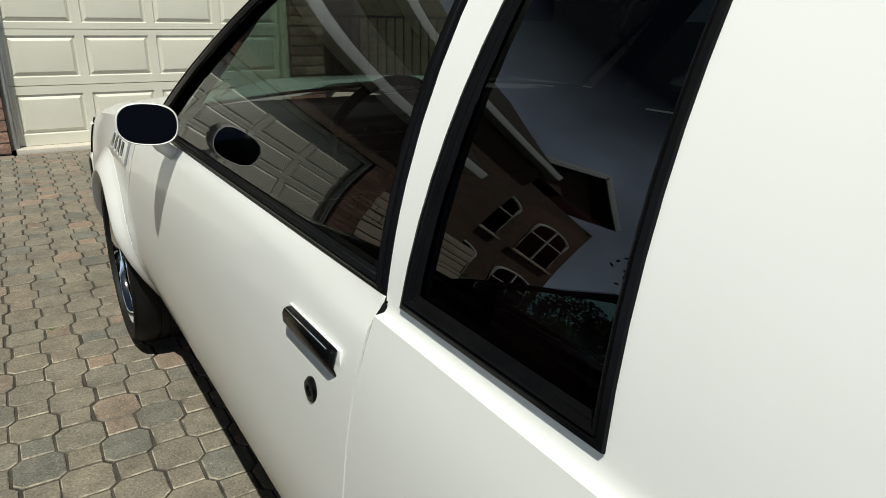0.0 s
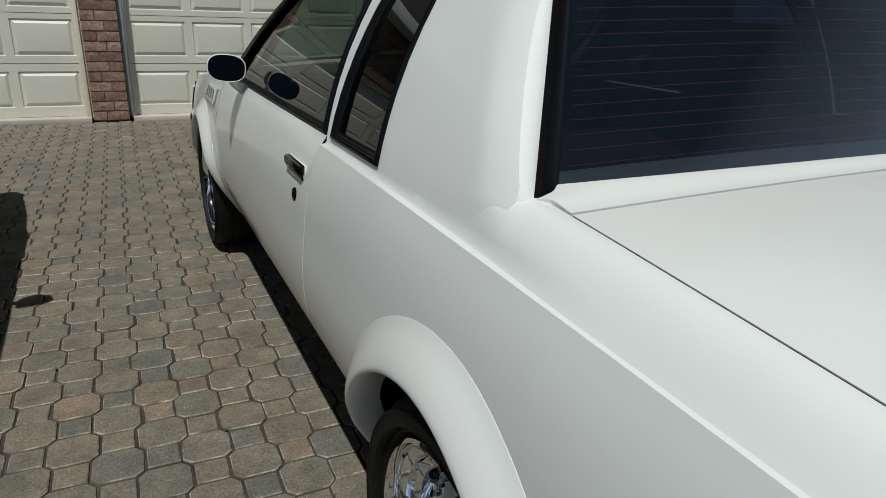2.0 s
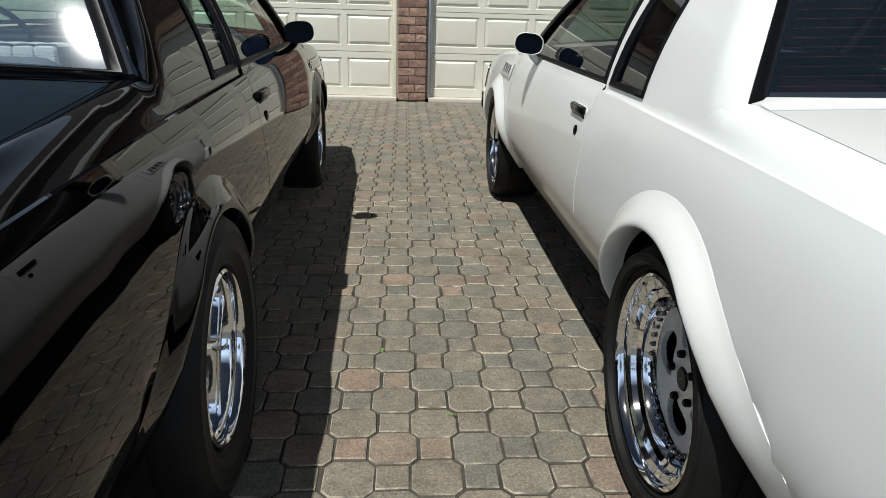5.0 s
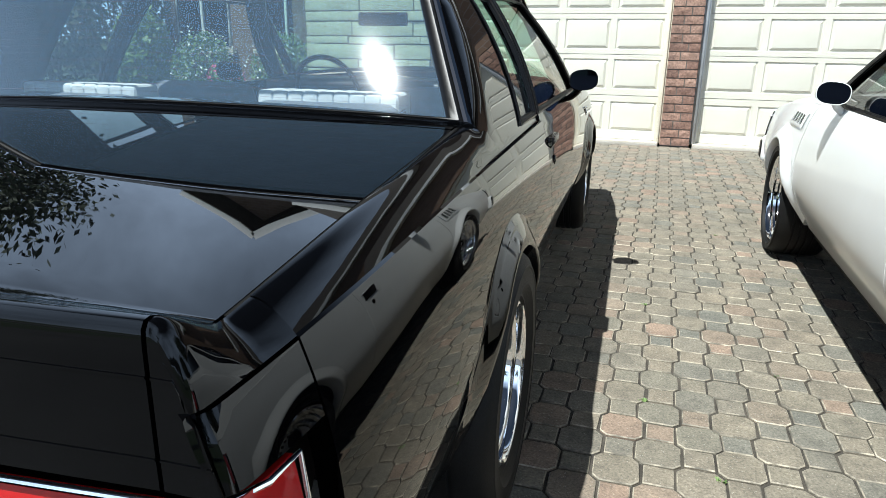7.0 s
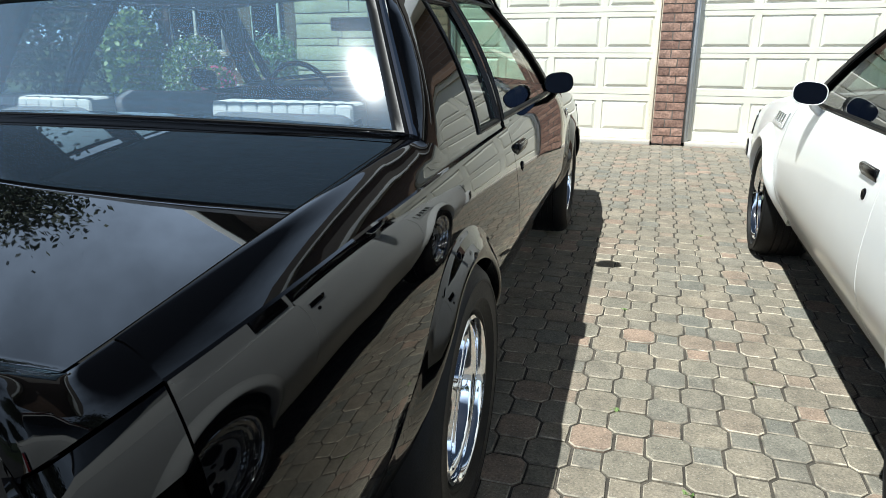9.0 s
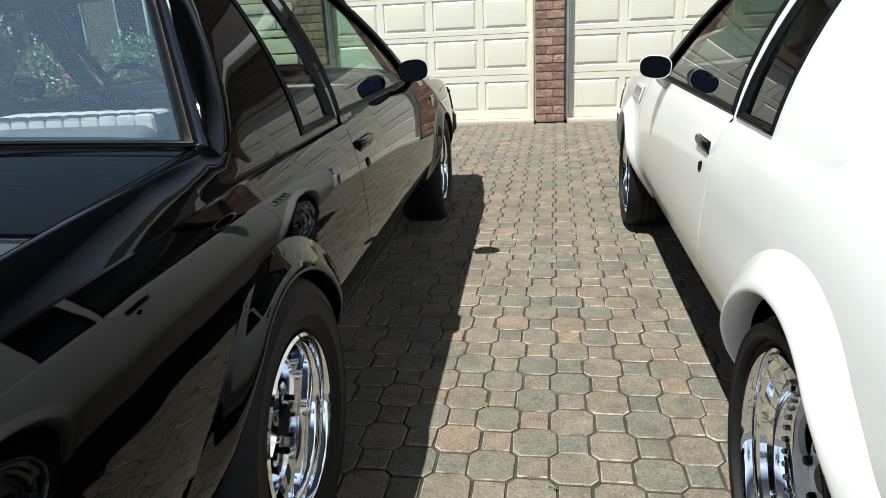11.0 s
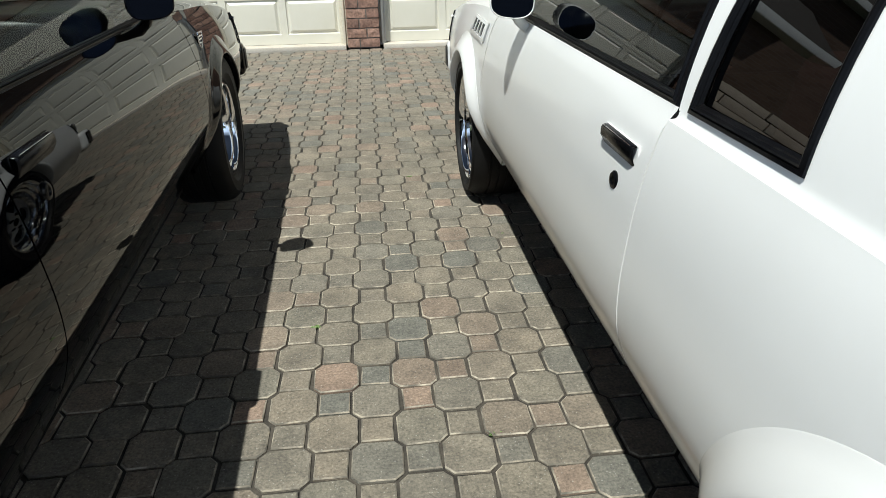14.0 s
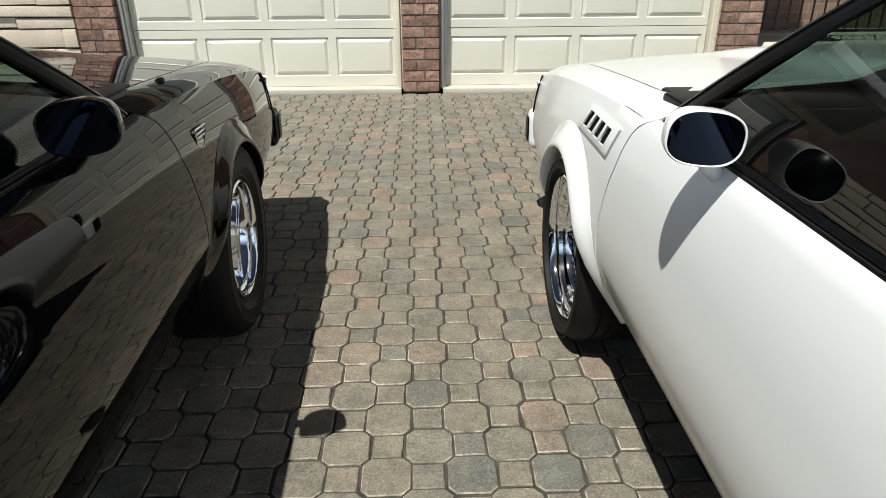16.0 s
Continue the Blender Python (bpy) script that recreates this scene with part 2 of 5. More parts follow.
def brick_wall_material():
    m = material("brick_wall", (0.25, 0.12, 0.09), 0.92)
    t = node(m, "ShaderNodeTexBrick", Scale=1.0)
    for key, v in (("Mortar Size", 0.006), ("Brick Width", 0.23), ("Row Height", 0.098), ("Color1", (0.12, 0.072, 0.048, 1)), ("Color2", (0.17, 0.108, 0.074, 1)), ("Mortar", (0.18, 0.15, 0.13, 1))):
        t.inputs[key].default_value = v
    sep = node(m, "ShaderNodeSeparateXYZ")
    com = node(m, "ShaderNodeCombineXYZ")
    add = m.node_tree.nodes.new("ShaderNodeMath")
    link(m, coords(m), sep.inputs[0])
    link(m, sep.outputs[0], add.inputs[0])
    link(m, sep.outputs[1], add.inputs[1])
    link(m, add.outputs[0], com.inputs[0])
    link(m, sep.outputs[2], com.inputs[1])
    link(m, com.outputs[0], t.inputs["Vector"])
    link(m, t.outputs["Color"], bsdf(m).inputs["Base Color"])
    bump(m, t.outputs["Fac"], -0.5, 0.01)
    return m


BRICK_WALL = brick_wall_material()


def leaf_material():
    m = material("leaves", (0.06, 0.1, 0.03), 0.6)
    rnd = node(m, "ShaderNodeNewGeometry").outputs["Random Per Island"]
    link(m, ramp(m, rnd, [(0.0, (0.035, 0.06, 0.02)), (0.6, (0.06, 0.10, 0.03)), (1.0, (0.10, 0.13, 0.045))]), bsdf(m).inputs["Base Color"])
    return m


LEAVES = leaf_material()
BUSH_LEAVES = material("bright_leaves", (0.12, 0.19, 0.05), 0.5)
link(BUSH_LEAVES, ramp(BUSH_LEAVES, node(BUSH_LEAVES, "ShaderNodeNewGeometry").outputs["Random Per Island"], [(0.0, (0.07, 0.13, 0.03)), (1.0, (0.17, 0.25, 0.08))]), bsdf(BUSH_LEAVES).inputs["Base Color"])
NEEDLES = material("dark_needles", (0.022, 0.034, 0.016), 0.7)
link(NEEDLES, ramp(NEEDLES, node(NEEDLES, "ShaderNodeNewGeometry").outputs["Random Per Island"], [(0.0, (0.016, 0.026, 0.012)), (1.0, (0.034, 0.050, 0.022))]), bsdf(NEEDLES).inputs["Base Color"])


# ---- mesh helpers ----
def thing(name, label, category, m=None, group="", kind=""):
    ob = new(name)
    if m is not None:
        ob.matrix_world = m
    return tagged(ob, label, category, group, kind)


def finish(bm, name, mat, smooth=35):
    me = bpy.data.meshes.new(name)
    bm.to_mesh(me)
    bm.free()
    for mm in mat if isinstance(mat, (list, tuple)) else (mat,):
        me.materials.append(mm)
    if smooth:
        me.shade_smooth()
        me.set_sharp_from_angle(angle=radians(smooth))
    return me


def part(name, bm, mat, parent=None, label="", smooth=35, m=None):
    me = bm if isinstance(bm, bpy.types.Mesh) else finish(bm, name, mat, smooth)
    ob = new(name, me)
    ob.parent = parent
    if m is not None:
        ob.matrix_basis = m
    if label:
        ob["label"] = label
    return ob


def curve(pts, v):
    """A smooth line through (place, value) pairs."""
    xs, ys = [p[0] for p in pts], [p[1] for p in pts]
    if v <= xs[0]:
        return ys[0]
    if v >= xs[-1]:
        return ys[-1]
    n = len(xs)
    i = max(k for k in range(n - 1) if xs[k] <= v)
    slope = lambda k: (ys[min(k + 1, n - 1)] - ys[max(k - 1, 0)]) / (xs[min(k + 1, n - 1)] - xs[max(k - 1, 0)])
    h = xs[i + 1] - xs[i]
    t = (v - xs[i]) / h
    a, b = slope(i) * h, slope(i + 1) * h
    return (2 * t**3 - 3 * t**2 + 1) * ys[i] + (t**3 - 2 * t**2 + t) * a + (3 * t**2 - 2 * t**3) * ys[i + 1] + (t**3 - t**2) * b


def sheet(rows, lip=0.012, skip=None, middle=(0, 1.3, 0.55), inward=True):
    """A skin through rows of points, its edges turned in by lip."""
    bm = bmesh.new()
    vs = [[bm.verts.new(p) for p in row] for row in rows]
    for i in range(len(vs) - 1):
        for j in range(len(vs[0]) - 1):
            if skip and skip(i, j):
                continue
            f = [vs[i][j], vs[i][j + 1], vs[i + 1][j + 1], vs[i + 1][j]]
            if len({tuple(round(c, 5) for c in v.co) for v in f}) >= 3:
                try:
                    bm.faces.new(f)
                except ValueError:
                    pass
    bmesh.ops.delete(bm, geom=[v for v in bm.verts if not v.link_faces], context="VERTS")
    bmesh.ops.remove_doubles(bm, verts=bm.verts, dist=1e-5)
    bm.normal_update()
    c = Vector(middle)
    if sum(f.calc_area() * f.normal.dot(f.calc_center_median() - c) for f in bm.faces) < 0:
        bmesh.ops.reverse_faces(bm, faces=bm.faces)
    bm.normal_update()
    if lip:
        edges = [e for e in bm.edges if e.is_boundary]
        way = {}
        for e in edges:
            for v in e.verts:
                way[v.co.copy().freeze()] = v.normal.copy()
        out = bmesh.ops.extrude_edge_only(bm, edges=edges)
        for v in out["geom"]:
            if isinstance(v, bmesh.types.BMVert):
                v.co -= way.get(v.co.copy().freeze(), Vector((0, 0, 1))) * lip
    return bm


def box(bm, size, at=(0, 0, 0), bevel=0.0, m=None, segments=2):
    """Adds a box with rounded edges, its middle at the given place."""
    t = bmesh.new()
    bmesh.ops.create_cube(t, size=1)
    bmesh.ops.scale(t, vec=size, verts=t.verts)
    if bevel:
        bmesh.ops.bevel(t, geom=t.edges[:], offset=bevel, segments=segments, profile=0.6, affect="EDGES")
    if m is not None:
        bmesh.ops.transform(t, matrix=m, verts=t.verts)
    bmesh.ops.translate(t, vec=at, verts=t.verts)
    me = bpy.data.meshes.new("part")
    t.to_mesh(me)
    t.free()
    bm.from_mesh(me)
    bpy.data.meshes.remove(me)
    return bm


def boxed(size, at=(0, 0, 0), bevel=0.0, m=None, segments=2):
    return box(bmesh.new(), size, at, bevel, m, segments)


def lathe(profile, n=64, axis="x", angle=2 * math.pi, start=0.0):
    """Turns (radius, along) points round an axis."""
    bm = bmesh.new()
    full = abs(angle - 2 * math.pi) < 1e-6
    rows = []
    for k in range(n if full else n + 1):
        a = start + angle * k / n
        row = []
        for r, o in profile:
            p = (o, r * math.cos(a), r * math.sin(a)) if axis == "x" else (r * math.cos(a), r * math.sin(a), o)
            row.append(bm.verts.new(p))
        rows.append(row)
    for k in range(len(rows) if full else len(rows) - 1):
        a, b = rows[k], rows[(k + 1) % len(rows)]
        for j in range(len(profile) - 1):
            bm.faces.new((a[j], a[j + 1], b[j + 1], b[j]))
    bmesh.ops.remove_doubles(bm, verts=bm.verts, dist=1e-6)
    bmesh.ops.recalc_face_normals(bm, faces=bm.faces)
    return bm


def tube(points, r, n=8, closed=False):
    """A round bar along a line of points."""
    bm = bmesh.new()
    pts = [Vector(p) for p in points]
    rings = []
    for i, p in enumerate(pts):
        a = pts[i - 1] if i or closed else p
        b = pts[(i + 1) % len(pts)] if i + 1 < len(pts) or closed else p
        d = (b - a).normalized()
        u = d.cross(Vector((0, 0, 1)))
        u = u.normalized() if u.length > 1e-3 else Vector((1, 0, 0))
        w = u.cross(d)
        rings.append([bm.verts.new(p + r * (u * math.cos(t) + w * math.sin(t))) for t in (2 * math.pi * k / n for k in range(n))])
    for i in range(len(rings) if closed else len(rings) - 1):
        a, b = rings[i], rings[(i + 1) % len(rings)]
        for k in range(n):
            bm.faces.new((a[k], a[(k + 1) % n], b[(k + 1) % n], b[k]))
    if not closed:
        bm.faces.new(rings[0][::-1])
        bm.faces.new(rings[-1])
    bmesh.ops.recalc_face_normals(bm, faces=bm.faces)
    return bm


def egg(size, at, power=2.6, n=28, m=None):
    """A rounded, boxy ball."""
    bm = bmesh.new()
    bmesh.ops.create_uvsphere(bm, u_segments=n, v_segments=n // 2, radius=1)
    for v in bm.verts:
        k = sum(abs(c) ** power for c in v.co) ** (1 / power)
        v.co /= k
        v.co = Vector((v.co.x * size[0], v.co.y * size[1], v.co.z * size[2]))
    if m is not None:
        bmesh.ops.transform(bm, matrix=m, verts=bm.verts)
    bmesh.ops.translate(bm, vec=at, verts=bm.verts)
    return bm


def lin(a, b, n):
    return [a + (b - a) * k / (n - 1) for k in range(n)]


PETALS_WHITE = material("white_petals", (0.75, 0.75, 0.70), 0.7)
PETALS_PINK = material("pink_petals", (0.70, 0.14, 0.25), 0.7)
CLAY = mottled("clay_pot", (0.28, 0.12, 0.07), (0.40, 0.19, 0.12), 6, 80, 0.85, 0.3)


# ---- the cars: local x across, y forward from the rear axle, z up ----
AXLES = (0.130, 2.86)
ARCH_R, ARCH_Z = 0.352, 0.312
# where each opening leaves its circle for a straight lower edge
ARCH_END = {AXLES[0]: 128, AXLES[1]: 146}
PROFILE = [(0.20, 0.762), (0.25, 0.797), (0.30, 0.829), (0.33, 0.847), (0.36, 0.866), (0.40, 0.888), (0.46, 0.909), (0.50, 0.9155), (0.55, 0.918), (0.60, 0.9165), (0.70, 0.907), (0.737, 0.9015), (0.77, 0.8955), (0.80, 0.8885), (0.83, 0.880), (0.868, 0.867)]
SHOULDER = [(-1.1, 0.820), (-0.84, 0.836), (-0.4, 0.853), (0.0, 0.863), (0.4, 0.870), (0.9, 0.876), (1.9, 0.880), (2.4, 0.878), (2.9, 0.850), (3.4, 0.795), (3.85, 0.725)]
TAPER = [(-1.15, -0.05), (-0.85, -0.012), (-0.5, 0.0), (2.9, 0.0), (3.4, -0.012), (3.9, -0.055)]
DECK = [(-1.0, 0.862), (-0.8, 0.876), (-0.55, 0.898), (-0.14, 0.928), (0.1, 0.944), (0.2, 0.95)]
DECK_EDGE = [(-0.98, 0.805), (-0.92, 0.807), (-0.86, 0.807), (-0.77, 0.804), (-0.4, 0.797), (0.15, 0.785)]
HOOD = [(2.1, 0.935), (2.4, 0.920), (2.9, 0.885), (3.4, 0.835), (3.8, 0.772)]
HOOD_EDGE = [(2.1, 0.788), (3.0, 0.764), (3.85, 0.700)]
DOOR_FRONT = [(0.26, 2.42), (0.5, 2.44), (0.68, 2.41), (0.75, 2.382), (0.80, 2.365), (0.86, 2.325), (0.90, 2.245), (0.95, 2.14)]
DOOR_REAR = 0.872


def half(y, z):
    """Half the body's width at a place along the car and a height."""
    lift = curve(SHOULDER, y) - 0.868
    z0 = z - lift * min(1, max(0, (z - 0.3) / 0.56))
    over_top = max(0, z0 - 0.868)
    return curve(PROFILE, z0) - min(0.009, over_top * 4.5) - max(0, over_top - 0.002) * 0.26 + curve(TAPER, y)


def glass_half(z):
    """Half the width of the cabin's sides."""
    return 0.852 - 0.25 * (z - 0.888) - 0.66 * (z - 0.888) ** 2


def roof_line(y):
    """The height of the roof's edge, which falls towards the rear window."""
    return 1.315 - 0.070 * max(0, min(1, (0.52 - y) / 0.185)) ** 2


def ease(t):
    t = min(1.0, max(0.0, t))
    return t * t * (3 - 2 * t)


def upright(s, y, k):
    """Point k (1 to 9) of the rear panel's section beside the cabin: up from the crease, up the cabin's foot, then over to the deck."""
    z0 = curve(SHOULDER, y)
    w0, w1 = half(y, z0), glass_half(0.8895)
    inset = 0.0012 * ease((y - 0.105) / 0.05)
    tuck = 0.020 * min(1, max(0, 1 - (y - 0.083) / 0.075)) ** 3
    if k <= 3:
        z = (z0 + 0.0022, z0 + 0.006, 0.8895)[k - 1]
        return (s * (glass_half(z) + (0.0022 if k == 1 else 0)), y, z)
    edge, deck = curve(DECK_EDGE, y), curve(DECK, y)
    rise, run = ((0.30, 0.0), (0.56, 0.01), (0.76, 0.04), (0.90, 0.16), (0.98, 0.48), (1.0, 1.0))[k - 4]
    z = 0.8895 + (deck - 0.8895) * rise
    w = glass_half(z) - tuck * rise ** 1.5
    w, z = w + (edge - w) * run, z
    fold = ease((y - 0.30) / 0.09)
    return (s * (w - inset + (w1 - 0.004 * (k - 3) - w) * fold), y, z + (0.8895 - 0.0015 * (k - 3) - z) * fold)


def back_edge(y, z):
    """Draws the fender's rear columns up to the door's slanting front edge."""
    if y >= 2.51:
        return y
    e = curve(DOOR_FRONT, z) + 0.006
    return e + (2.51 - e) * (y - 2.10) / 0.41


def arch_bottom(y, base):
    for c in AXLES:
        a = radians(ARCH_END[c])
        d, de = c - y, -ARCH_R * math.cos(a)
        if de < d < 0.5:
            return max(base, ARCH_Z + ARCH_R * math.sin(a) + (d - de) * math.cos(a) / math.sin(a))
        if abs(y - c) < ARCH_R:
            return max(base, ARCH_Z + math.sqrt(max(0, ARCH_R**2 - (y - c) ** 2)))
    return base


def columns(a, b, step=0.07):
    ys = lin(a, b, max(3, int(abs(b - a) / step) + 1))
    for c in AXLES:
        ring = [c + ARCH_R * math.cos(math.pi * k / 24) for k in range(25)] + [c - ARCH_R - 1e-3, c + ARCH_R + 1e-3]
        ys = ys + [y for y in ring if a < y < b]
    return sorted(set(round(y, 5) for y in ys))


def side_rows(s, ys, base, top, upper=None):
    """Columns of points up one side; upper adds points over the shoulder."""
    rows = []
    for y in ys:
        zb, zt = arch_bottom(y, base), top(y)
        row = []
        for k in range(27):
            z = zb + (zt - zb) * (k / 26) ** 0.85
            row.append((s * half(y, z), y, z))
        if upper:
            row += upper(s, y)
        rows.append(row)
    return rows


def over(edge, deck):
    def points(s, y):
        z0, w0 = curve(SHOULDER, y), half(y, curve(SHOULDER, y))
        w1, z1 = curve(edge, y), curve(deck, y)
        w2, z2 = w0 - 0.0060, z0 + 0.0015
        return [(s * w2, y, z2)] + [(s * (w2 + (w1 - w2) * t), y, z2 + (z1 - z2) * math.sin(math.pi / 2 * t) ** 0.95) for t in (0.12, 0.24, 0.36, 0.5, 0.65, 0.8, 0.9, 1.0)]
    return points


def wheel(parent, s, y, out, radius, rim, width, style, sink=0.0):
    """A wheel that faces sideways; out: where its face stands from the middle; sink: how much deeper its centre is set."""
    hub = new("wheel")
    hub.parent = parent
    hub.matrix_basis = pose(s * out, y, radius) @ pose(0, 0, 0, 0, 0, 0 if s > 0 else 180)
    t, b = radius, rim + 0.006
    tyre = [(b, -0.012), (b + 0.010, 0.002), (b + 0.013, 0.0055), (b + 0.017, 0.0055), (b + 0.019, 0.0045), (b + 0.3 * (t - b), 0.018), (b + 0.32 * (t - b), 0.0205), (b + 0.36 * (t - b), 0.0205), (b + 0.38 * (t - b), 0.0195), (b + 0.62 * (t - b), 0.0205), (b + 0.64 * (t - b), 0.0225), (b + 0.68 * (t - b), 0.022), (b + 0.70 * (t - b), 0.019), (t - 0.022, 0.012), (t - 0.008, -0.006), (t - 0.001, -0.03)]
    for k in range(5):
        o = -0.03 - (width - 0.06) * (k + 1) / 5
        tyre += [(t, o + 0.014), (t - 0.007, o + 0.012), (t - 0.007, o + 0.004), (t, o + 0.002)]
    tyre += [(t - 0.008, -width + 0.006), (b + 0.5 * (t - b), -width - 0.02), (b, -width + 0.01), (b, -0.012)]
    part("tyre", lathe(tyre, 72), RUBBER, hub, "black rubber tyre")
    if style == "dish":
        lip = [(rim + 0.004, -0.012), (rim + 0.007, 0.004), (rim, 0.007), (rim - 0.006, 0.0), (rim - 0.008, -0.018), (rim - 0.024, -0.026), (rim - 0.028, -0.040),
               (rim - 0.040, -0.048), (rim - 0.044, -0.068), (rim - 0.052, -0.078), (rim - 0.060, -0.082), (rim - 0.060, -0.10), (rim - 0.02, -0.13), (rim - 0.02, -width)]
        part("rim", lathe(lip, 72), CHROME, hub, "polished chrome stepped rim")
        part("centre_disc", spoked(rim - 0.058, 5, 0.37), ALLOY, hub, "grey five-slot centre")
        bolts, bolt_r, nuts = 40, rim - 0.066, 5
    else:
        lip = [(rim + 0.004, -0.012), (rim + 0.007, 0.004), (rim, 0.008), (rim - 0.005, 0.004), (rim - 0.008, -0.006), (rim - 0.009, -0.016), (rim - 0.017, -0.021), (rim - 0.020, -0.028),
               (rim - 0.024, -0.060 - 0.4 * sink), (rim - 0.030, -0.085 - 0.8 * sink), (rim - 0.052, -0.100 - sink), (rim - 0.055, -0.125 - sink), (rim - 0.02, -0.14 - sink), (rim - 0.02, -width)]
        part("rim", lathe(lip, 72), CHROME, hub, "polished chrome rim")
        part("centre_disc", spoked(rim - 0.048, 5, 0.36, sink), CHROME, hub, "polished chrome spokes")
        bolts, bolt_r, nuts = 0, 0, 5
    backing = [(0.001, -0.135 - sink), (rim - 0.025, -0.135 - sink), (rim - 0.02, -0.15 - sink)]
    part("brake_disc", lathe(backing, 32), DARK, hub, "dark brake behind the spokes")
    for k in range(bolts):
        a = 2 * math.pi * k / bolts
        part("rivet", RIVET, None, hub, m=pose(-0.066, bolt_r * math.cos(a), bolt_r * math.sin(a)))
    for k in range(nuts):
        a = 2 * math.pi * (k + 0.5) / nuts
        part("lug_nut", NUT, None, hub, m=pose(-0.082 - sink, 0.058 * math.cos(a), 0.058 * math.sin(a)))
    cap = [(0.001, 0.004), (0.024, 0.004), (0.030, -0.002), (0.032, -0.03)]
    part("hub_cap", lathe([(r, o - 0.074 - sink) for r, o in cap], 28), GLOSSY if style == "dish" else CHROME, hub)
    return hub


def spoked(r, n, gap, sink=0.0):
    """A dished disc with n long windows cut through it, set back by sink."""
    bm = bmesh.new()
    outline = [(0.020, -0.074), (0.05, -0.076), (0.078, -0.080), (0.092, -0.086), (0.6 * r, -0.092), (0.82 * r, -0.094), (0.93 * r, -0.088), (r + 0.004, -0.084)]
    depth = lambda q: curve(outline, q) - sink
    qs = lin(0.020, 0.36 * r, 4) + lin(0.36 * r, r + 0.004, 50)[1:]
    m = 400
    vs = [[bm.verts.new((depth(q), q * math.cos(2 * math.pi * k / m), q * math.sin(2 * math.pi * k / m))) for k in range(m)] for q in qs]
    for i in range(len(qs) - 1):
        q = (qs[i] + qs[i + 1]) / 2
        for k in range(m):
            turn = ((k + 0.5) / m * n) % 1.0
            if ((turn - 0.5) / gap) ** 2 + ((q - 0.67 * r) / (0.27 * r)) ** 2 < 1:
                continue
            bm.faces.new((vs[i][k], vs[i][(k + 1) % m], vs[i + 1][(k + 1) % m], vs[i + 1][k]))
    bmesh.ops.delete(bm, geom=[v for v in bm.verts if not v.link_faces], context="VERTS")
    out = bmesh.ops.extrude_face_region(bm, geom=bm.faces[:])
    bmesh.ops.translate(bm, vec=(-0.014, 0, 0), verts=[v for v in out["geom"] if isinstance(v, bmesh.types.BMVert)])
    bmesh.ops.recalc_face_normals(bm, faces=bm.faces)
    return bm


RIVET = finish(lathe([(0.0005, 0.008), (0.0045, 0.0075), (0.0062, 0.005), (0.0065, -0.006)], 8), "rivet", DARK_CHROME)
NUT = finish(lathe([(0.0005, 0.022), (0.007, 0.021), (0.0095, 0.016), (0.0105, -0.012)], 6), "lug_nut", GLOSSY)


def flare(s, c, reach=0.034, spread=0.09):
    """A flat-sided lip round a wheel opening, standing proud of the side, with straight lower ends."""
    prof = [(0.003, -0.030), (0.0, -0.010), (0.0, reach * 0.80), (0.0025, reach * 0.95), (0.006, reach * 1.01), (0.011, reach * 1.02), (0.020, reach * 0.95),
            (0.38 * spread, reach * 0.80), (0.55 * spread, reach * 0.58), (0.72 * spread, reach * 0.35), (0.88 * spread, reach * 0.12), (0.96 * spread, 0.002), (spread, 0.0004), (spread + 0.001, -0.012)]
    last = ARCH_END[c]
    back = radians(last)
    long = 0.44 if c < 1 else 0.28
    steps = [(last, long * t) for t in (1.0, 0.8, 0.6, 0.4, 0.2, 0.08)] + [(a, 0) for a in lin(last, 0, 45)] + [(0, d) for d in (0.02, 0.05, 0.085)]
    rows = []
    for deg, run in steps:
        a = radians(deg)
        row = []
        for r, o in prof:
            q = ARCH_R - 0.012 + r * (1 + (1.1 * run if deg and c < 1 else 0))
            y, z = c + q * math.cos(a), ARCH_Z + q * math.sin(a)
            if deg == 0:
                y, z = y + 0.35 * run, z - run
            else:
                y, z = y - run * math.sin(back), z + run * math.cos(back)
            row.append((s * (half(y, min(z, 0.80)) + o * (1 - 1.9 * run)), y, z))
        rows.append(row)
    return sheet(rows, 0.0, middle=(0, c, 0.3))


# the raised lip at the trunk's end and the face below it
TAIL = ((-0.010, 0.000), (-0.030, 0.009), (-0.055, 0.024), (-0.075, 0.034), (-0.085, 0.037), (-0.092, 0.0355), (-0.096, 0.029), (-0.097, 0.015), (-0.0972, 0.000), (-0.0973, -0.0085),
        (-0.0973, -0.0095), (-0.0985, -0.0100), (-0.0985, -0.0118), (-0.0974, -0.0123), (-0.0974, -0.0133), (-0.0977, -0.050), (-0.0979, -0.0830), (-0.0979, -0.0840),
        (-0.0991, -0.0845), (-0.0991, -0.0862), (-0.0979, -0.0867), (-0.0979, -0.0877), (-0.0977, -0.115))


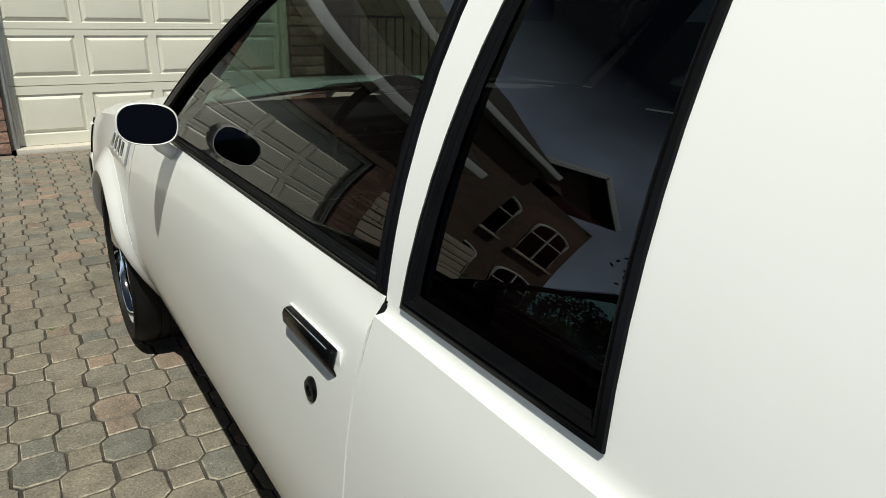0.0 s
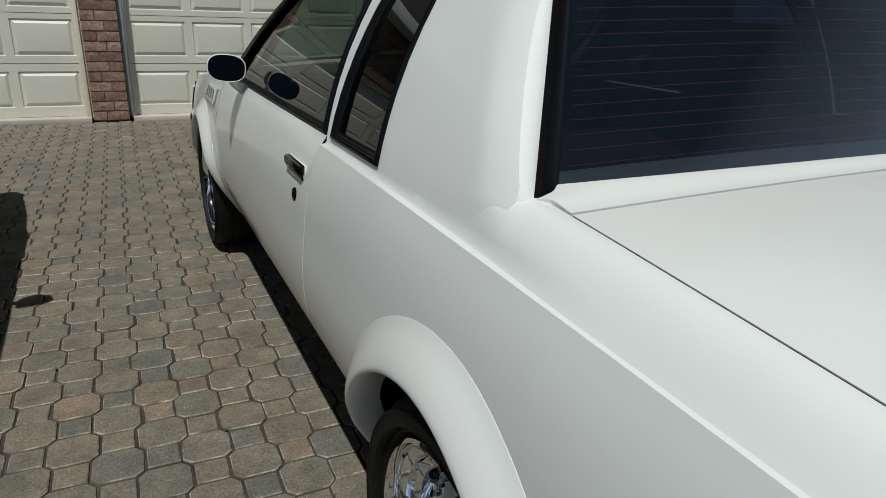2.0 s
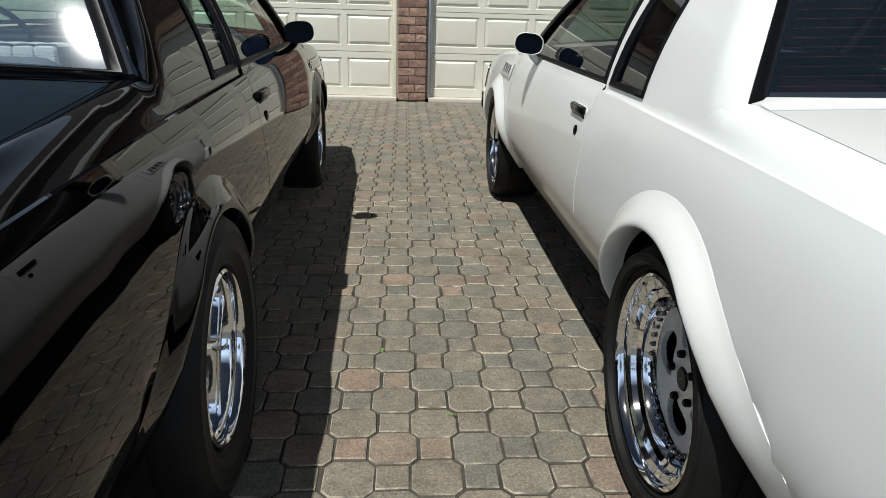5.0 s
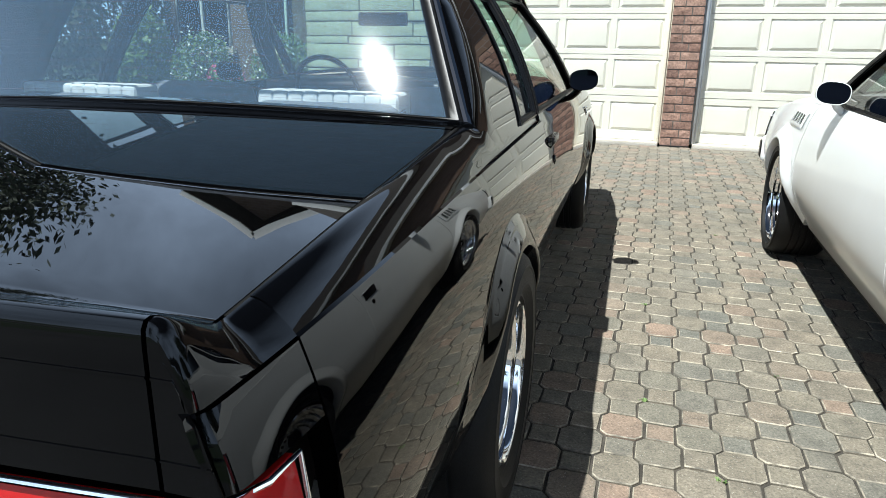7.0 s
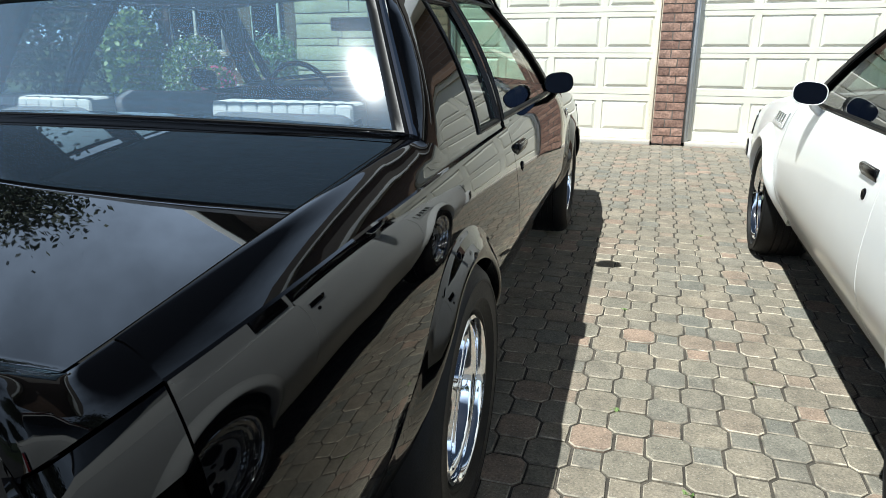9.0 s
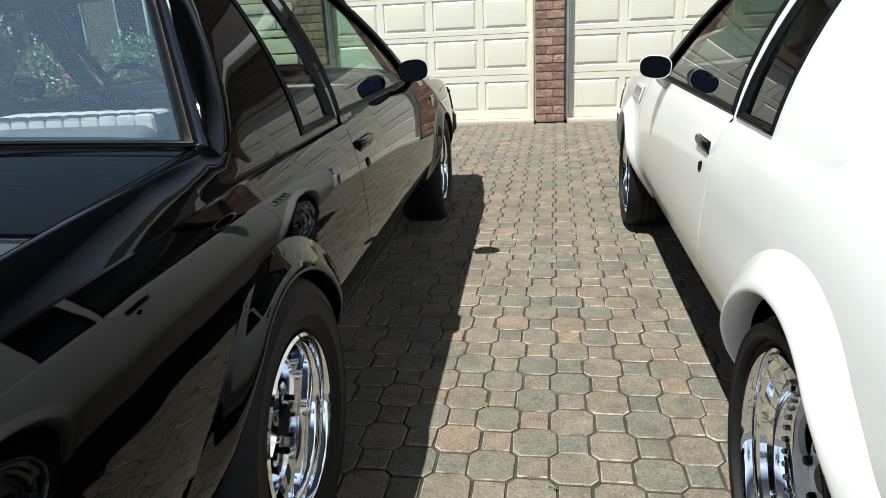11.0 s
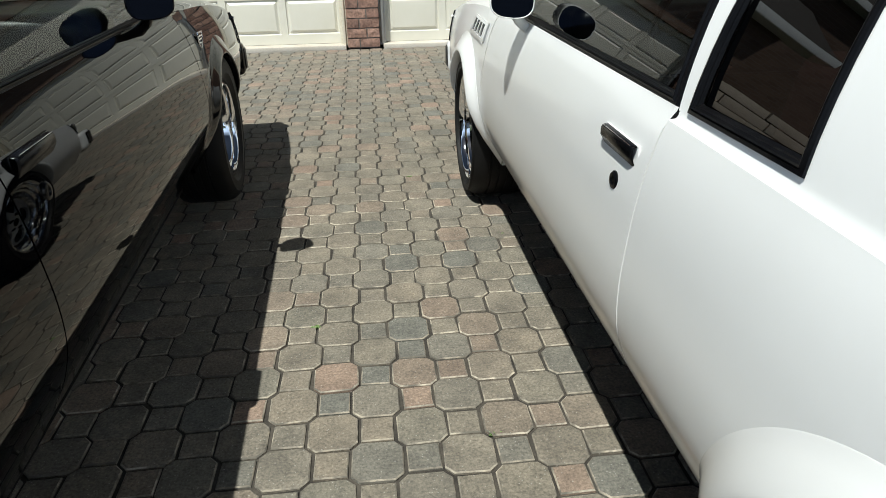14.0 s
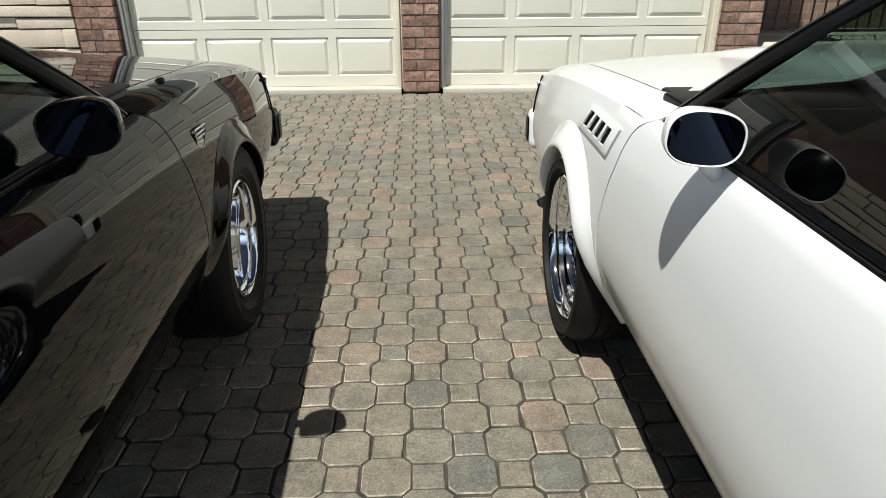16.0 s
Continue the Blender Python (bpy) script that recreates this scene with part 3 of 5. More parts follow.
def car(paint_mat, name, label, m, seats, pale, rim, tyre, wide, style, rear_glass, side_glass, chrome_frame, vents, wire):
    top = thing(name, label, "car", m)
    # side skins
    for s in (-1, 1):
        rear = columns(-0.8175, DOOR_REAR - 0.0048)
        belt = lambda y: curve(SHOULDER, y)
        q = side_rows(s, rear, 0.28, belt, over(DECK_EDGE, DECK))
        # forward of the rear window the panel's top turns up into the cabin side
        q = [[tuple(Vector(p).lerp(Vector(upright(s, p[1], k - 26)), ease((p[1] + 0.13) / 0.245))) if k > 26 else p for k, p in enumerate(row)] for row in q]
        part("quarter_panel", sheet(q, 0.03), paint_mat, top)
        d = []
        for k in range(25):
            row = []
            for j in range(29):
                z = 0.325 + (0.896 - 0.325) * (j / 28) ** 0.9
                y0, y1 = DOOR_REAR, curve(DOOR_FRONT, z)
                y = y0 + (y1 - y0) * k / 24
                row.append((s * half(y, z), y, z))
            d.append(row)
        # dark strips just under the skin stand in for shade inside the gaps
        shut = [[(s * (half(y, z) - 0.0030), y, z) for y in (DOOR_REAR - 0.0055, DOOR_REAR + 0.0005)] for z in lin(0.33, 0.887, 30)]
        part("door_gap_shade", sheet(shut, 0.004), DARK, top, "dark strip standing in for shade in the door gap")
        shut = [[(s * (half(y, z) - 0.0015), y, z) for y in (curve(DOOR_FRONT, z) - 0.0005, curve(DOOR_FRONT, z) + 0.0065)] for z in lin(0.33, 0.889, 40)]
        part("door_gap_shade", sheet(shut, 0.004), DARK, top, "dark strip standing in for shade in the door gap")
        door = part("door", sheet(d, 0.03), paint_mat, top)
        f = []
        zfs = columns(2.10, 3.80)
        for y in zfs:
            row = []
            zb, zt = arch_bottom(y, 0.325), curve(SHOULDER, y)
            for k in range(27):
                z = zb + (zt - zb) * (k / 26) ** 0.85
                yy = back_edge(y, z)
                row.append((s * half(yy, z), yy, z))
            for p in over(HOOD_EDGE, HOOD)(s, y):
                row.append((p[0], back_edge(y, p[2]), p[2]))
            f.append(row)
        part("front_fender", sheet(f, 0.03), paint_mat, top)
        for c in AXLES:
            part("wheel_flare", flare(s, c, *((0.036, 0.087) if vents else (0.026, 0.078))), paint_mat, top)
            well = lathe([(ARCH_R + 0.10, 0.0), (ARCH_R + 0.10, -0.34), (0.02, -0.345)], 32, angle=radians(190), start=radians(-5))
            part("wheel_well", well, DARK, top, m=pose(s * 0.80, c, ARCH_Z) @ pose(0, 0, 0, 0, 0, 0 if s > 0 else 180))
        sill = [[(s * (half(y, z) - 0.004), y, z) for z in (0.332, 0.30, 0.27, 0.245)] + [(s * (half(y, 0.245) - 0.03), y, 0.225), (s * 0.70, y, 0.215)] for y in lin(0.43, 2.46, 24)]
        part("rocker_panel", sheet(sill), paint_mat, top)
        # cabin side with the small window's opening
        zs = [0.8895, 0.897, 0.905, 0.9175, 0.93, 0.945, 0.96, 0.985, 1.02, 1.08, 1.14, 1.20, 1.255, 1.285, 1.315]
        rear_edge = lambda z: 0.085 + max(0, z - 0.935) * 0.70
        win_r = lambda z: 0.531 + (z - 0.89) * 0.17
        win_f = lambda z: 0.832 + (z - 0.89) * 0.10
        post = lambda z: 0.872 + (z - 0.889) * 0.22
        sail_edge = lambda z: curve([(0.86, 0.150), (0.8895, 0.146), (0.90, 0.132), (0.915, 0.110), (0.93, 0.095), (0.945, 0.096), (0.96, 0.1025), (0.98, 0.1165)], z) if z < 0.98 else rear_edge(z)

        def sail_half(y, z):
            """Half the width of the cabin's rear side, which rounds in at its rear edge and dives under the panel below."""
            ya = sail_edge(z)
            w = glass_half(max(0.889, z)) - 0.004 * max(0, 0.889 - z) / 0.03
            w -= 0.020 * min(1, max(0, 1 - (y - max(0.083, ya - 0.012 * (z < 0.94))) / 0.075)) ** 3 * max(0.0, 1 - (1.315 - z) * 0.3) * min(1, max(0, (z - 0.8895) / 0.0555)) ** 1.5
            return w - 0.0030 * (1 - ease((y - ya) / 0.05)) * (1 - ease((z - 0.925) / 0.03))

        sail = []
        for k, z in enumerate(zs):
            ya = sail_edge(z)
            ys = lin(ya, win_r(z), 11) + lin(win_r(z), win_f(z), 4)[1:] + lin(win_f(z), post(z), 3)[1:]
            row = []
            for y in ys:
                zz = min(z, roof_line(y))
                row.append((s * sail_half(y, zz), y, zz))
            sail.append(row)
        part("cabin_side", sheet(sail, 0.02, lambda i, j: 10 <= j < 13 and 1 <= i < 13), paint_mat, top)

        post_back = []
        for v in lin(-0.20, 1.0, 14):
            z = 0.948 + (1.240 - 0.948) * v
            ya = sail_edge(z)
            a = Vector((s * (sail_half(ya, z) + 0.001), ya, z))
            b = Vector((s * (0.793 - 0.138 * v), 0.099 + 0.195 * v - 0.003, z - 0.002))
            post_back.append([tuple(a.lerp(b, t) + Vector((0, -0.004 * math.sin(math.pi * t), 0))) for t in (0, 0.15, 0.35, 0.6, 0.85, 1.0)])
        part("window_post", sheet(post_back, 0.008), paint_mat, top)

        def ring_window(nm, ra, rb, z0, z1, n, gl, band=0.018):
            """A pane on the cabin's side between two slanting edges, in a black frame."""
            def pts(ins, out):
                rows = []
                for k in range(9):
                    z = z0 + ins + (z1 - z0 - 2 * ins) * k / 8
                    rows.append([(s * (glass_half(z) + out), y, z) for y in lin(ra(z) + ins, rb(z) - ins, n)])
                return rows
            pane = part(nm, sheet(pts(band * 0.6, -0.010), 0.004), gl, top)
            pane.visible_shadow = False
            loop = lambda g: g[0] + [r[-1] for r in g[1:]] + g[-1][-2::-1] + [r[0] for r in g[-2:0:-1]]
            rows = [loop(pts(i * band, o)) for i, o in ((-0.17, 0.002), (-0.10, 0.0055), (0.30, 0.0075), (0.37, 0.0035), (0.45, 0.0035), (0.52, 0.0075), (0.68, 0.0065), (0.76, 0.0005), (0.90, 0.0), (1.0, -0.007))]
            rows = [r + r[:1] for r in rows]
            part("window_frame", sheet(rows, 0.0), TRIM, pane, "black rubber window frame")
            return pane

        ring_window("quarter_window", win_r, win_f, 0.897, 1.258, 5, side_glass if chrome_frame else DARK_SIDE, 0.0145)
        a_post = lambda z: 2.185 - max(0, z - 0.905) * 1.42
        ring_window("door_window", lambda z: post(z) + 0.012, a_post, 0.901, 1.285, 15, side_glass, 0.010)
        pillar = [[(s * (glass_half(z) + o), a_post(z) + dy, z) for dy, o in ((0.030, 0.006), (0.036, 0.009), (0.050, 0.004), (0.062, -0.010), (0.070, -0.05))] for z in lin(0.90, 1.315, 10)]
        part("windscreen_pillar", sheet(pillar), TRIM, top, "black windscreen pillar")
        seal = [[(s * (glass_half(z) + o), a_post(z) + dy, z) for dy, o in ((-0.030, 0.002), (-0.022, 0.008), (0.0, 0.010), (0.022, 0.009), (0.032, 0.004))] for z in lin(0.90, 1.312, 8)]
        part("pillar_seal", sheet(seal, 0.01), TRIM, top, "black rubber seal")
        part("cowl_end", boxed((0.10, 0.19, 0.030), (s * 0.765, 2.265, 0.921), 0.010, segments=3), TRIM, top, "black end of the cowl grille")
        gutter = [(s * (glass_half(1.318) + 0.004), y, 1.318) for y in lin(0.42, 1.62, 16)]
        part("drip_rail", tube(gutter, 0.009), TRIM if not chrome_frame else GLOSSY, top)
        belt_strip = [[(s * (glass_half(z) + o), y, z) for o, z in ((0.001, 0.8945), (0.0045, 0.896), (0.0045, 0.900), (0.001, 0.904), (-0.006, 0.906), (-0.012, 0.906))] for y in lin(0.879, 2.165, 24)]
        part("belt_strip", sheet(belt_strip, 0.004), TRIM, door, "black rubber belt strip")
        edge_seal = [[(s * (glass_half(z) + o), post(z) + dy, z) for dy, o in ((-0.001, -0.012), (-0.001, 0.0015), (0.003, 0.0035), (0.010, 0.0035), (0.016, 0.002))] for z in lin(0.886, 1.305, 10)]
        part("door_seal", sheet(edge_seal, 0.004), TRIM, door, "black rubber door edge seal")
        # handle, recess and lock
        hz, hy = 0.796, 0.997
        out = half(hy, hz)
        dish = boxed((0.005, 0.168, 0.050), (s * (out - 0.0022), hy, hz - 0.004), 0.0015)
        part("handle_recess", dish, paint_mat, door)
        section = ((-0.004, 0.020), (0.008, 0.020), (0.0125, 0.018), (0.0145, 0.013), (0.0145, 0.001), (0.0125, -0.003), (0.003, -0.019), (-0.004, -0.021))
        grip = sheet([[(s * (out + o * (0.35 + 0.65 * k)), y, hz + z * (0.85 + 0.15 * k)) for o, z in section] for y, k in ((hy - 0.079, 0.3), (hy - 0.0775, 0.75), (hy - 0.073, 1.0), (hy + 0.073, 1.0), (hy + 0.0775, 0.75), (hy + 0.079, 0.3))], 0.0)
        handle = part("door_handle", grip, GLOSSY, door, "glossy black door handle")
        part("handle_ridge", tube([(s * (out + 0.011), hy - 0.07, hz + 0.020), (s * (out + 0.011), hy + 0.07, hz + 0.020)], 0.0009), CHROME, handle, "thin bright edge")
        lock = lathe([(0.0005, 0.002), (0.007, 0.002), (0.009, 0.0045), (0.015, 0.004), (0.0185, 0.0), (0.0185, -0.01)], 24)
        part("door_lock", lock, GLOSSY, door, "black keyhole plate", m=pose(s * half(0.982, 0.732), 0.982, 0.732) @ pose(0, 0, 0, 0, 0, 0 if s > 0 else 180))
        # side mirror
        mc = (s * 0.922, 1.868, 0.964)
        ring = [(math.copysign(abs(math.cos(a)) ** 0.77, math.cos(a)), math.copysign(abs(math.sin(a)) ** 0.77, math.sin(a))) for a in (2 * math.pi * k / 64 for k in range(65))]
        oval = lambda g, y, lift=0.0: [(0.0645 * g * x, y, 0.0465 * g * z + lift) for x, z in ring]
        shell = sheet([oval(0.93, -0.024), oval(0.935, -0.0335), oval(0.955, -0.0345), oval(0.985, -0.0335), oval(1.0, -0.030), oval(1.0, -0.018), oval(0.975, 0.002), oval(0.90, 0.022), oval(0.78, 0.038), oval(0.58, 0.050), oval(0.32, 0.057), oval(0.02, 0.060)], 0.0, middle=(0, 0, 0))
        mir = part("side_mirror", shell, paint_mat, top, m=pose(*mc, 0, s * -5, s * 8), smooth=50)
        pane = bmesh.new()
        pane.faces.new([pane.verts.new(p) for p in oval(0.94, -0.0285)[:-1]])
        bmesh.ops.recalc_face_normals(pane, faces=pane.faces)
        bmesh.ops.solidify(pane, geom=pane.faces[:], thickness=0.002)
        part("mirror_pane", pane, MIRROR, mir, "dark mirror glass")
        foot = tube([(s * 0.853, 1.905, 0.872), (s * 0.872, 1.905, 0.886), (s * 0.895, 1.888, 0.906), (s * 0.912, 1.872, 0.932)], 0.0155, 12)
        part("mirror_foot", foot, paint_mat, mir, m=mir.matrix_basis.inverted())
        if vents:
            vent(top, s, paint_mat)
        else:
            rim_line = [(0, -0.046, 0.022), (0, -0.040, 0.030), (0, 0.044, 0.026), (0, 0.046, 0.004), (0, 0.010, -0.026), (0, -0.006, -0.030), (0, -0.038, -0.012)]
            badge = tube(rim_line, 0.0032, 8, True)
            for y0, z0, y1, z1 in ((-0.036, 0.017, 0.038, 0.014), (-0.034, 0.005, 0.034, 0.003), (-0.028, -0.007, 0.018, -0.012)):
                mid = pose(0, (y0 + y1) / 2, (z0 + z1) / 2, math.degrees(math.atan2(z1 - z0, y1 - y0)), 0, 0)
                box(badge, (0.004, math.hypot(y1 - y0, z1 - z0), 0.006), (0, 0, 0), 0.0012, mid)
            part("fender_badge", badge, CHROME, top, "small chrome shield-shaped fender badge", m=pose(s * (half(2.62, 0.76) + 0.003), 2.575, 0.756))
            stop = egg((0.012, 0.024, 0.009), (s * 0.803, 2.62, 0.903), 2.2, 16)
            part("hood_stop", stop, GLOSSY, top, "small black rubber stop")
        for c, w in zip(AXLES, wide):
            wheel(top, s, c - (0.040 if c < 1 else 0.0), w[0], tyre, rim, w[1], style, 0.035 if style == "spoke" and c < 1 else 0.0)

    # roof, deck, hood
    roof = []
    for y in lin(0.335, 1.66, 16):
        edge = roof_line(y) + 0.001
        w = glass_half(edge) - 0.002
        drop = 0.028 * max(0, (0.50 - y) / 0.165) ** 2 + 0.035 * max(0, (y - 1.5) / 0.16) ** 2
        roof.append([(w * t, y, edge + (0.062 - drop) * (1 - abs(t) ** 2.6)) for t in lin(-1, 1, 21)])
    part("roof", sheet(roof), paint_mat, top)
    cap = lambda x, w: 0.014 * (1 - (x / w) ** 2)
    filler = []
    def lip(b, y):
        """How far the panel under the rear window rises to the glass."""
        if chrome_frame:
            return 0.010 * b * ease((y - 0.03) / 0.09)
        return (0.009 - 0.001 * b) * ease((y - 0.026) / (0.078 - 0.0275 * b))
    for y in lin(0.0262, 0.150, 14):
        w = curve(DECK_EDGE, y) - 0.004 + 0.035 * ease((y - 0.05) / 0.08)
        filler.append([(w * t, y, curve(DECK, y) + 0.001 + lip(1 - t * t, y) - 0.03 * max(0, abs(w * t) - 0.788) / 0.03 + cap(w * t, w)) for t in lin(-1, 1, 33)])
    part("rear_deck", sheet(filler), paint_mat, top)
    lid = []
    for y in lin(0.022, -0.87, 20):
        w = curve(DECK_EDGE, y) - 0.0036
        lid.append([(w * t, y, curve(DECK, y) + cap(w * t, w)) for t in lin(-1, 1, 21)])
    for dy, dz in TAIL:
        y = -0.87 + dy
        w = curve(DECK_EDGE, y) - 0.0032
        lid.append([(w * t, y - 0.035 * (1 - t * t) * min(1, -dy / 0.06), curve(DECK, -0.87) + 0.6 * cap(w * t, w) + dz) for t in lin(-1, 1, 21)])
    part("trunk_lid", sheet(lid), paint_mat, top)
    for s in (-1, 1):
        # the lid gap's shade, put in as a nearly flush dark strip
        channel = [[(s * (curve(DECK_EDGE, y) + dx), y, curve(DECK, y) - 0.0012) for dx in (-0.0045, 0.001)] for y in lin(0.02, -0.86, 14)]
        part("trunk_gap_shade", sheet(channel, 0.004), DARK, top, "dark strip standing in for shade beside the trunk lid")
    hood = []
    for y in lin(2.43, 3.80, 24):
        w = curve(HOOD_EDGE, y) - 0.006
        bulge = 0.030 * min(1, max(0, (3.5 - y) / 0.4))
        hood.append([(w * t, y, curve(HOOD, y) + 0.041 * (1 - t * t) + bulge * min(1, max(0, (0.42 - abs(t)) / 0.10))) for t in lin(-1, 1, 41)])
    part("hood", sheet(hood), paint_mat, top)
    for s in (-1, 1):
        # a dark strip paints the shade down in the hood gap
        channel = [[(s * (curve(HOOD_EDGE, y) + dx), y, curve(HOOD, y) - 0.002) for dx in (-0.007, 0.001)] for y in lin(2.43, 3.79, 18)]
        part("hood_gap_shade", sheet(channel, 0.004), DARK, top, "dark strip standing in for shade beside the hood")
    nose = []
    for y, dz, dw in ((3.805, 0.0, 0.0), (3.86, -0.01, 0.008), (3.90, -0.05, 0.02), (3.915, -0.12, 0.03), (3.915, -0.25, 0.035)):
        w = half(3.80, 0.62) - dw
        nose.append([(w * t, y, min(0.752, 0.70 + 0.085 * (1 - abs(t) ** 6)) + dz) for t in lin(-1, 1, 31)])
    part("header_panel", sheet(nose), paint_mat, top)
    for s in (-1, 1):
        strip = [(s * (half(3.80, z) + 0.003), 3.806 + 0.02 * (0.72 - z), z) for z in lin(0.56, 0.725, 8)]
        part("nose_strip", tube(strip, 0.0038), TRIM, top, "black rubber nose strip")
        base_z = curve(DECK, -0.87)
        def section(y, zt):
            zs, w0, w1 = curve(SHOULDER, y) + 0.003, half(y, curve(SHOULDER, y)) - 0.001, curve(DECK_EDGE, y) + 0.0015
            full = 0.95 - 0.22 * ease((-0.871 - y) / 0.09)
            tuck = 0.006 * max(0, (-0.950 - y) / 0.017) ** 2
            return [(w0 - tuck + (w1 - w0 + tuck) * u, zs + (zt - zs) * math.sin(math.pi / 2 * u) ** full) for u in lin(0, 1, 17)]
        capp = []
        for y in (-0.8210, -0.836, -0.852, -0.866):
            capp.append([(s * x, y, z) for x, z in section(y, curve(DECK, y))])
        for dy, dz in TAIL[:8]:
            last = section(-0.87 + dy, base_z + dz)
            capp.append([(s * x, -0.87 + dy, z) for x, z in last])
        for dy, dz in ((-0.0972, 0.005),) + TAIL[8:]:
            level = base_z + dz
            capp.append([(s * (x + (half(-0.96, min(z, level)) - half(-0.96, z)) * max(0, 1 - k / 4)), -0.87 + dy * (1 - 0.012 * (k == 0)), min(z, level)) for k, (x, z) in enumerate(last)])
        part("spoiler_end", sheet(capp, 0.008, middle=(s * 0.6, -0.7, 0.8)), paint_mat, top)
        ext = []
        for y in (-0.8215, -0.845, -0.87, -0.90, -0.93, -0.945, -0.953, -0.958, -0.961):
            k = max(0, (-0.940 - y) / 0.021)
            ext.append([(s * (half(y, z) - 0.0065 * k * k), y, z) for z in lin(0.757, curve(SHOULDER, y) - 0.0015, 10)])
        part("rear_quarter_end", sheet(ext, 0.008), paint_mat, top)
        span = [(x, -0.964 - 0.035 * (1 - (x / 0.83) ** 2)) for x in lin(0.006, 0.836, 14)]
        lens = [[(s * x, y + o, z) for x, y in span] for z, o in ((0.740, 0.010), (0.737, 0.0), (0.725, -0.003), (0.69, -0.004), (0.62, -0.003), (0.606, 0.0), (0.603, 0.010))]
        part("tail_lamp", sheet(lens, 0.01, middle=(0, 0, 0.65)), RED_LENS, top, "red tail lamp")
        rib = [(s * x, y - 0.005, 0.712) for x, y in span]
        part("lamp_rib", tube(rib, 0.002), RED_LENS, top)
        turn = [(s * x, y - 0.004, 0.746) for x, y in span] + [(s * 0.858, -0.955, 0.747), (s * (half(-0.92, 0.75) + 0.002), -0.92, 0.747), (s * (half(-0.876, 0.75) + 0.002), -0.876, 0.750), (s * (half(-0.876, 0.62) + 0.002), -0.876, 0.615)]
        part("lamp_trim", tube(turn, 0.0036), CHROME, top, "thin chrome strip round the lamp")
        flank = [[(s * (half(y, z) - 0.002 - 0.008 * max(0, (-0.945 - y) / 0.02) ** 2), y, z) for z in lin(0.605, 0.750, 8)] for y in (-0.880, -0.90, -0.92, -0.945, -0.955, -0.963)]
        part("side_lamp", sheet(flank, 0.01), RED_LENS, top, "red side marker lamp")
    bump_r = boxed((1.74, 0.14, 0.17), (0, -1.05, 0.42), 0.045, segments=4)
    rb = part("rear_bumper", bump_r, paint_mat, top)
    part("bumper_strip", boxed((1.70, 0.02, 0.05), (0, -1.120, 0.43), 0.008), TRIM, rb, "black rubber bumper strip")
    fb = part("front_bumper", boxed((1.74, 0.13, 0.185), (0, 3.945, 0.452), 0.045, segments=4), paint_mat, top)
    part("bumper_strip", boxed((1.754, 0.08, 0.125), (0, 3.955, 0.450), 0.020, segments=3), TRIM, fb, "black rubber bumper strip")
    part("tail_panel", boxed((1.66, 0.02, 0.40), (0, -0.925, 0.62), 0.006), TRIM, top, "black tail panel")
    cowl = boxed((1.55, 0.40, 0.03), (0, 2.29, 0.908), 0.01)
    part("cowl", cowl, TRIM, top, "black cowl grille")

    # rear window and windscreen
    def screen(nm, lo, hi, gl, n=25, bow=0.0, lines=0, sunk=0.0):
        def at(t, v, ins=0.0, out=0.0):
            (w0, y0, z0), (w1, y1, z1) = lo, hi
            w, y, z = w0 + (w1 - w0) * v, y0 + (y1 - y0) * v, z0 + (z1 - z0) * v
            way = Vector((0, -(z1 - z0), (y1 - y0))).normalized() * (1 if y0 < y1 else -1)
            if way.z < 0:
                way = -way
            p = Vector((w * t, y, z)) + way * (bow * (1 - t * t) + out)
            return tuple(p)
        pane = part(nm, sheet([[at(t, v) for t in lin(-0.97, 0.97, n)] for v in lin(0.03 - sunk, 0.97, 9)], 0.004), gl, top)
        pane.visible_shadow = False
        def loop(e, out):
            a, b = e, 0.5 + e / 2
            return [at(t, (1 - b - sunk), 0, out) for t in lin(-a, a, n)] + [at(a, v, 0, out) for v in lin(1 - b - sunk, b, 9)[1:]] + [at(t, b, 0, out) for t in lin(a, -a, n)[1:]] + [at(-a, v, 0, out) for v in lin(b, 1 - b - sunk, 9)[1:]]
        part("window_frame", sheet([loop(1.0, 0.002), loop(0.99, 0.009), loop(0.97, 0.008), loop(0.955, 0.001), loop(0.95, -0.003)], 0.0), TRIM, pane, "black rubber window frame")
        if chrome_frame:
            part("window_trim", sheet([loop(1.026, -0.002), loop(1.024, 0.007), loop(1.014, 0.011), loop(1.003, 0.009), loop(1.0, 0.004)], 0.0), CHROME, pane, "bright chrome window trim")
        for k in range(lines):
            v = 0.10 + 0.82 * k / (lines - 1)
            strand = sheet([[at(t, v + dv, 0, -0.006) for t in lin(-0.93, 0.93, n)] for dv in (0, wire[1])], 0.0)
            part("heater_wire", strand, wire[0], pane, "thin orange heater wire")
        return pane

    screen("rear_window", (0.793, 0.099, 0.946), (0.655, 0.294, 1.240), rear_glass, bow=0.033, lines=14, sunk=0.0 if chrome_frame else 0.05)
    screen("windscreen", (0.76, 2.24, 0.935), (0.635, 1.665, 1.325), WINDSCREEN_GLASS, bow=0.05)

    # inside and underneath
    tub = bmesh.new()
    box(tub, (1.56, 2.30, 0.03), (0, 1.20, 0.36))
    for s in (-1, 1):
        box(tub, (0.03, 2.30, 0.50), (s * 0.79, 1.20, 0.62))
    box(tub, (1.56, 0.04, 0.56), (0, 2.27, 0.63))
    box(tub, (1.56, 0.04, 0.50), (0, 0.13, 0.62))
    part("cabin_tub", tub, DARK, top, "dark cabin lining")
    under = bmesh.new()
    box(under, (1.02, 4.5, 0.14), (0, 1.40, 0.28), 0.03)
